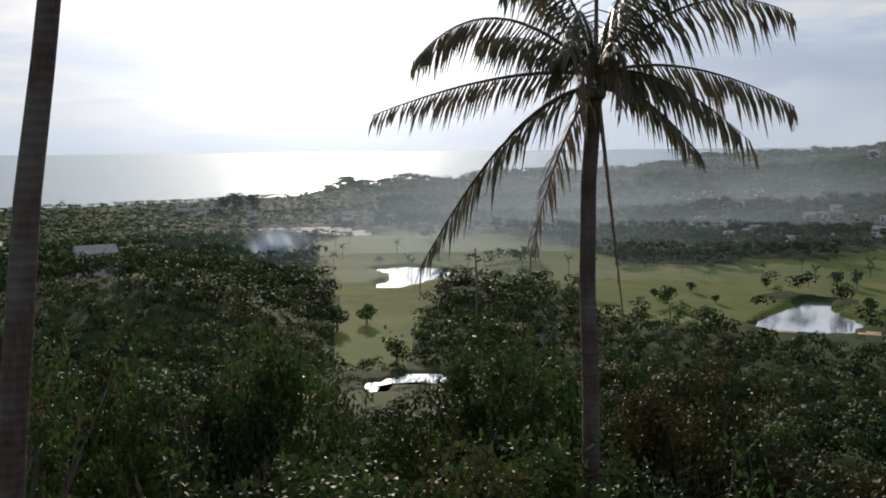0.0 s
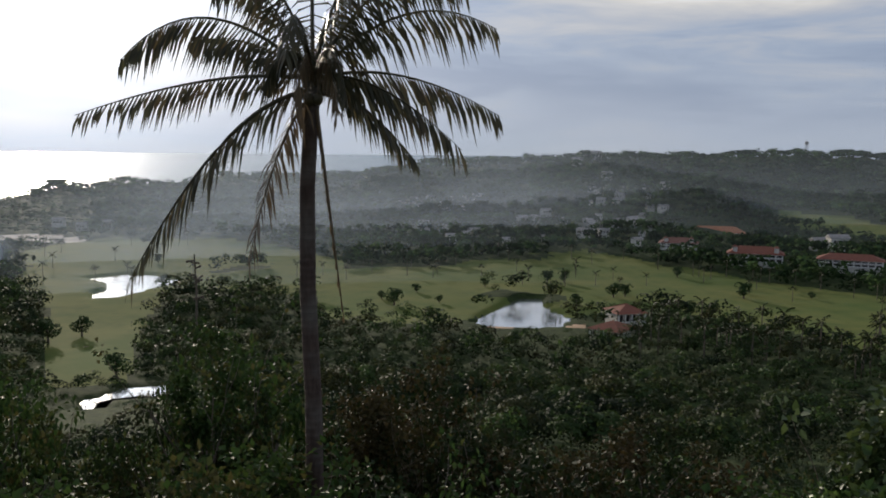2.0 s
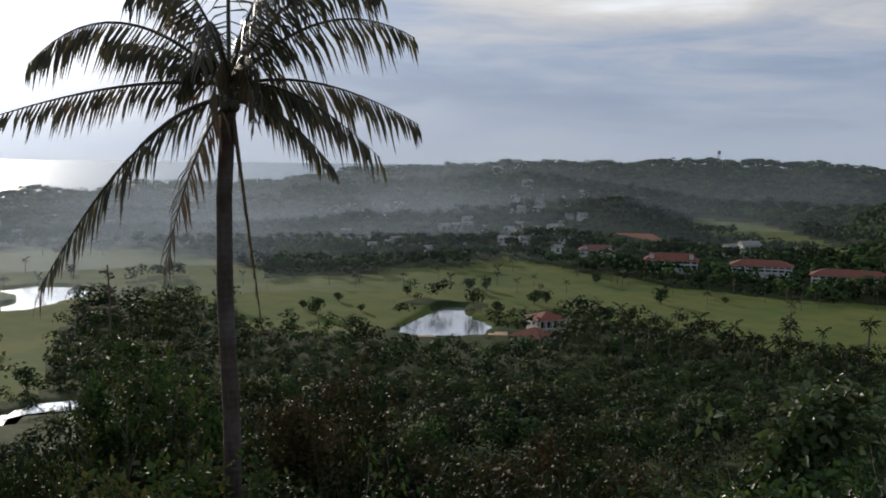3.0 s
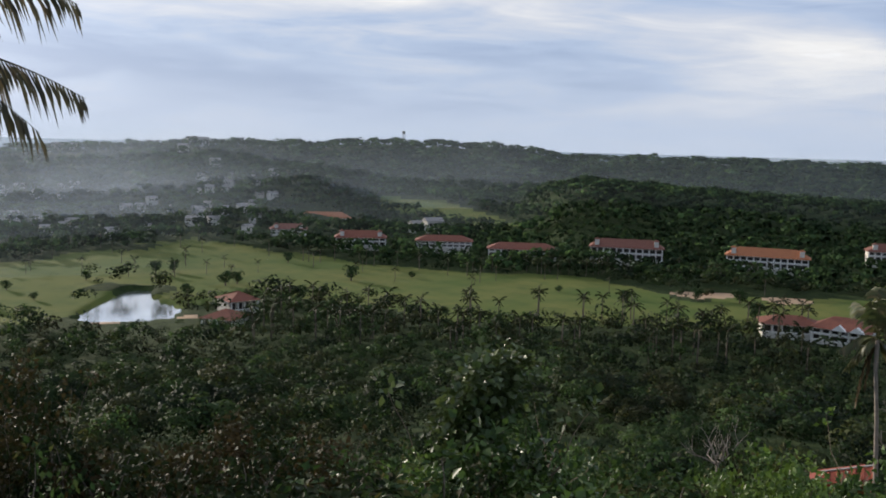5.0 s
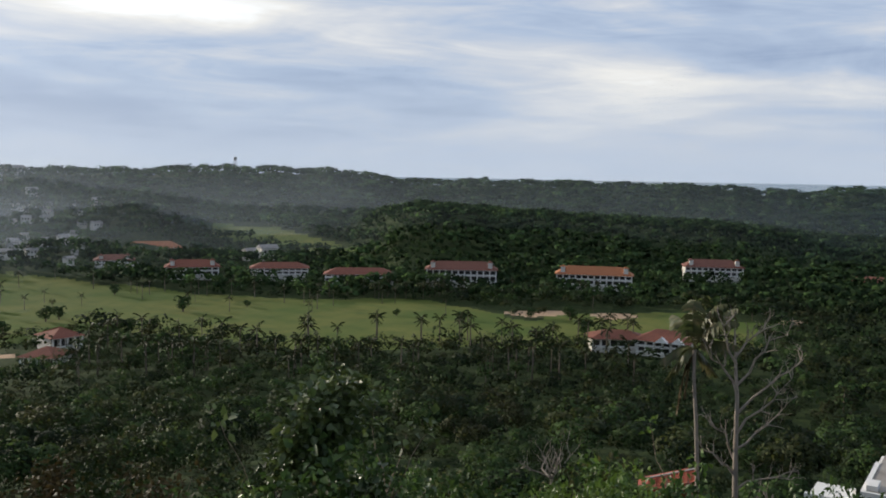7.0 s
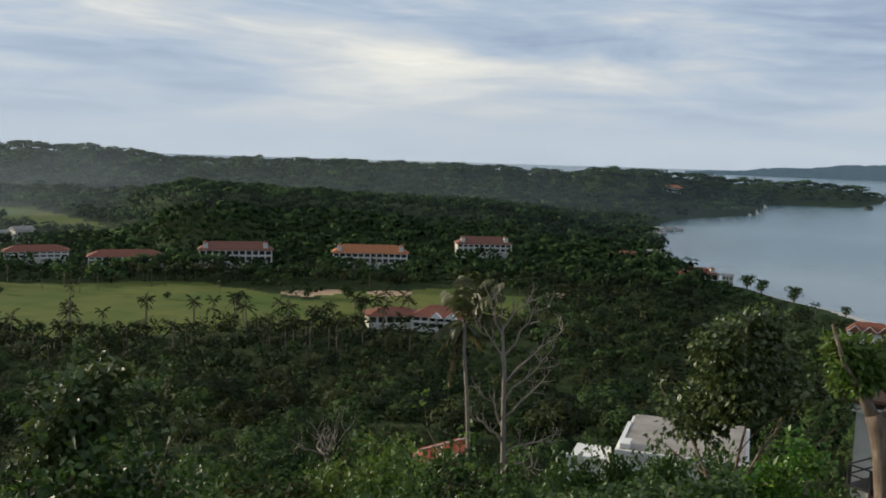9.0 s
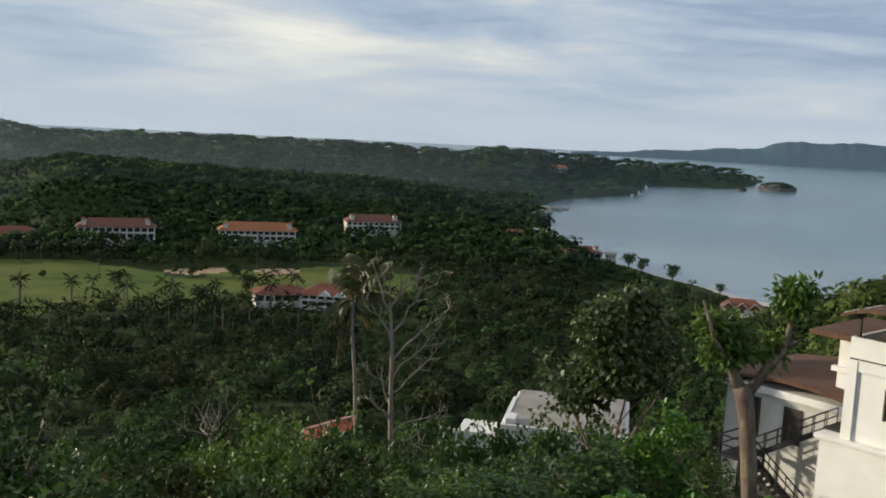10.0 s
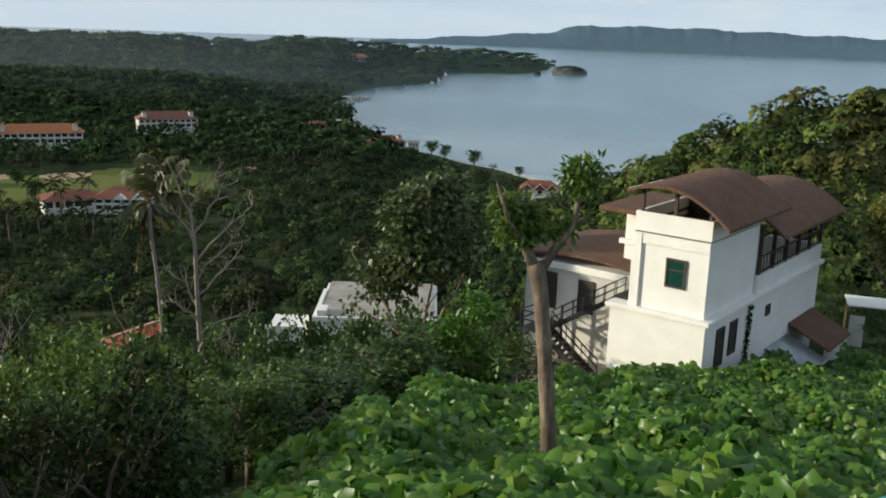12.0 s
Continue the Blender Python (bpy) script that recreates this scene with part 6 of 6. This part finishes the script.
# ---- vines ----
def vine_cover():
    """Broad heart-shaped leaves over the slope."""
    rng = np.random.default_rng(81)
    n = 100000
    az = rng.uniform(60, 114, n)
    d = 6.5 + 57 * rng.random(n) ** np.where(rng.random(n) < 0.3, 0.7, 1.7)
    lim = np.interp(az, [60, 66, 70, 77, 84, 93, 98, 101, 114], [10.5, 13.5, 17, 23, 31, 42, 43, 47, 64]) + 2.5 * np.sin(az * 1.3)
    x, y = d * np.sin(np.radians(az)), d * np.cos(np.radians(az))
    hx, hy = (x - 44.5) * 0.866 - (y + 6.73) * 0.5, (x - 44.5) * 0.5 + (y + 6.73) * 0.866
    ok = (d > 6) & (d < lim) & ~((hx > -0.2) & (hx < 18) & (hy > -0.3) & (hy < 13)) & ~((hx > -1.7) & (hx < 3) & (hy > 5) & (hy < 10.5))
    az, d, x, y = az[ok], d[ok], x[ok], y[ok]
    n = len(az)
    mound = 0.6 + 0.65 * wobble(az, d, 1.3, 31) + 0.5 * wobble(az, d, 0.55, 32)
    stem = polar(89.6, 16.5) + STEP
    mound = mound * np.clip(np.hypot(x - stem.x, y - stem.y) / 3.5, 0.1, 1)
    depth = rng.random(n) ** 2
    c = np.stack([x, y, ground_z(az, d) + np.maximum(mound, 0.08) - depth * 0.6 + 0.1], 1)
    nrm = np.stack([-x / d * 0.55, -y / d * 0.55, np.full(n, 0.9)], 1) + rng.normal(0, 0.6, (n, 3))
    nrm /= np.linalg.norm(nrm, axis=1)[:, None]
    u = np.cross(nrm, rng.normal(0, 1, (n, 3)) + (0, 0, 0.4))
    u /= np.linalg.norm(u, axis=1)[:, None]
    w = np.cross(nrm, u)
    s = (np.where(rng.random(n) < 0.3, 0.10, 0.18) * rng.uniform(0.65, 1.3, n))[:, None]
    outline = [(-0.75, 0.0, 0.0), (-0.95, 0.5, -0.22), (-0.3, 0.85, -0.36), (0.5, 0.55, -0.34), (1.15, 0.0, -0.40), (0.5, -0.55, -0.34), (-0.3, -0.85, -0.36), (-0.95, -0.5, -0.22)]
    V = np.stack([c + u * s * a + w * s * b + nrm * s * h for a, b, h in outline] + [c + nrm * s * 0.05], 1).reshape(-1, 3)
    base = np.arange(n)[:, None] * 9
    F = np.concatenate([base + (k, (k + 1) % 8, 8) for k in range(8)], 1).reshape(-1, 3)
    vines = mesh_np("vine_cover", V, F, LEAF_VINE)
    vines.polygons.foreach_set("use_smooth", [True] * len(vines.polygons))
    tagged(new("vine_cover", vines), "thick carpet of broad heart-shaped green vine leaves", "vines", kind="stuff")


vine_cover()

def smoke():
    """Sheets of smoke over the fairways from a fire near the far wood, and sheets added as haze."""
    rng = np.random.default_rng(91)
    # the wide far sheets are added to imitate aerial haze over the hills
    drifts = [(-20, 34, 530, 55, 0.28, -1.0, 11.0), (-20, 44, 660, 80, 0.42, 0.0, 14.0), (-24, 95, 780, 90, 0.48, 11.0, 17.0), (-26, 113, 920, 105, 0.50, 18.0, 18.0), (-28, 113, 1150, 190, 0.22, 20.0, 50.0)]
    for a0, a1, d, high, most, mid, spread in drifts:
        az = np.linspace(a0, a1, 70)
        up_ = np.linspace(0, 1, 18)
        A, U = np.meshgrid(az, up_)
        D = d + 8 * np.sin(A * 0.11 + U * 2)
        Z = 4 + U * high * (1 + 0.15 * np.sin(A * 0.3 + d))
        V = np.stack([D * np.sin(np.radians(A)), D * np.cos(np.radians(A)), Z], -1).reshape(-1, 3)
        F = np.array([(r * 70 + i, r * 70 + i + 1, r * 70 + 71 + i, r * 70 + 70 + i) for r in range(17) for i in range(69)])
        me = mesh_np("smoke", V, F, SMOKE_HAZE)
        me.polygons.foreach_set("use_smooth", [True] * len(me.polygons))
        ends = np.minimum(1, np.minimum(A - a0, a1 - A) / ((a1 - a0) * 0.25))
        floor_ = 0.5 if d > 1000 else 0.12
        dens = most * (floor_ + (1 - floor_) * np.exp(-((A - mid) / spread) ** 2)) * np.maximum(ends, 0) * (1 - U) ** 1.3 * np.minimum(1, 0.3 + U * 9)
        at_ = me.attributes.new("smoke_amount", "FLOAT", "POINT")
        at_.data.foreach_set("value", dens.ravel().astype(np.float32))
        tagged(new("smoke", me), "thin grey smoke and added haze sheets over the fairways and hills", "smoke", kind="stuff")
    # the thick puff over the fire itself
    for k in range(2):
        a0 = -12.4 + k * 0.7
        A, U = np.meshgrid(np.linspace(a0, a0 + 4.2, 30), np.linspace(0, 1, 14))
        D = 600 + k * 12 + 8 * np.sin(A * 3 + U * 4)
        Z = 12 + U * 30
        V = np.stack([D * np.sin(np.radians(A)), D * np.cos(np.radians(A)), Z], -1).reshape(-1, 3)
        F = np.array([(r * 30 + i, r * 30 + i + 1, r * 30 + 31 + i, r * 30 + 30 + i) for r in range(13) for i in range(29)])
        me = mesh_np("smoke", V, F, SMOKE_HAZE)
        dens = 1.6 * np.exp(-((A - a0 - 1.6 - U * 0.8) / 1.1) ** 2) * np.exp(-((U - 0.25) / 0.28) ** 2) * np.clip(np.minimum(A - a0, a0 + 4.2 - A) / 0.6, 0, 1)
        at_ = me.attributes.new("smoke_amount", "FLOAT", "POINT")
        at_.data.foreach_set("value", dens.ravel().astype(np.float32))
        tagged(new("smoke", me), "white smoke rising from a fire beside the wood", "smoke", kind="stuff")


smoke()

CLEARINGS += [(-5, 225, 16), (-2, 228, 14), (-8, 222, 14), (1, 230, 12), (-5, 204, 12), (-2.5, 208, 10), (32.6, 770, 16), (31.6, 775, 13), (33.6, 775, 13), (32.6, 748, 13), (19, 398, 13), (22, 396, 13), (24.5, 402, 12), (20.5, 380, 12), (23, 380, 10), (63, 398, 15), (61, 405, 13), (60, 410, 12), (64.4, 398, 12), (26.2, 383, 10), (27.6, 408, 9), (-5, 268, 26), (-1, 276, 24), (-9, 268, 22), (2.5, 285, 18), (-5, 245, 14), (78.2, 77, 9), (78.2, 68, 8), (72.6, 72, 6), (64, 60, 4), (20, 408, 16), (22, 408, 16), (24, 412, 14), (18.4, 412, 12), (23.5, 395, 8), (21, 395, 8),
              (97, 47, 9), (100, 53, 10), (104, 60, 9), (93, 52, 9), (90, 54, 7), (85, 62, 3), (105, 66, 5), (108, 68, 6), (62, 62.5, 3)]
scatter("hill_woodland", "dense dark green tropical woodland on the hills", 560, 2350, 0.0105, 22, 0.34, 0.66, LEAF_FAR, seed=3)
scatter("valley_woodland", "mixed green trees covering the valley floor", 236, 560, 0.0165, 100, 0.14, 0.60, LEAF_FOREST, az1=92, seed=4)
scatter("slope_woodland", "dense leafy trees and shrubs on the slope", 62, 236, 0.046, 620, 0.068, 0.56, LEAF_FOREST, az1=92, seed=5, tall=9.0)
scatter("spur_woodland", "olive green trees on the spur above the bay, sunlight painted into the leaves", 66, 560, 0.026, 150, 0.14, 0.72, LEAF_SPUR_LIT, az0=90, seed=6, tall=9.5)
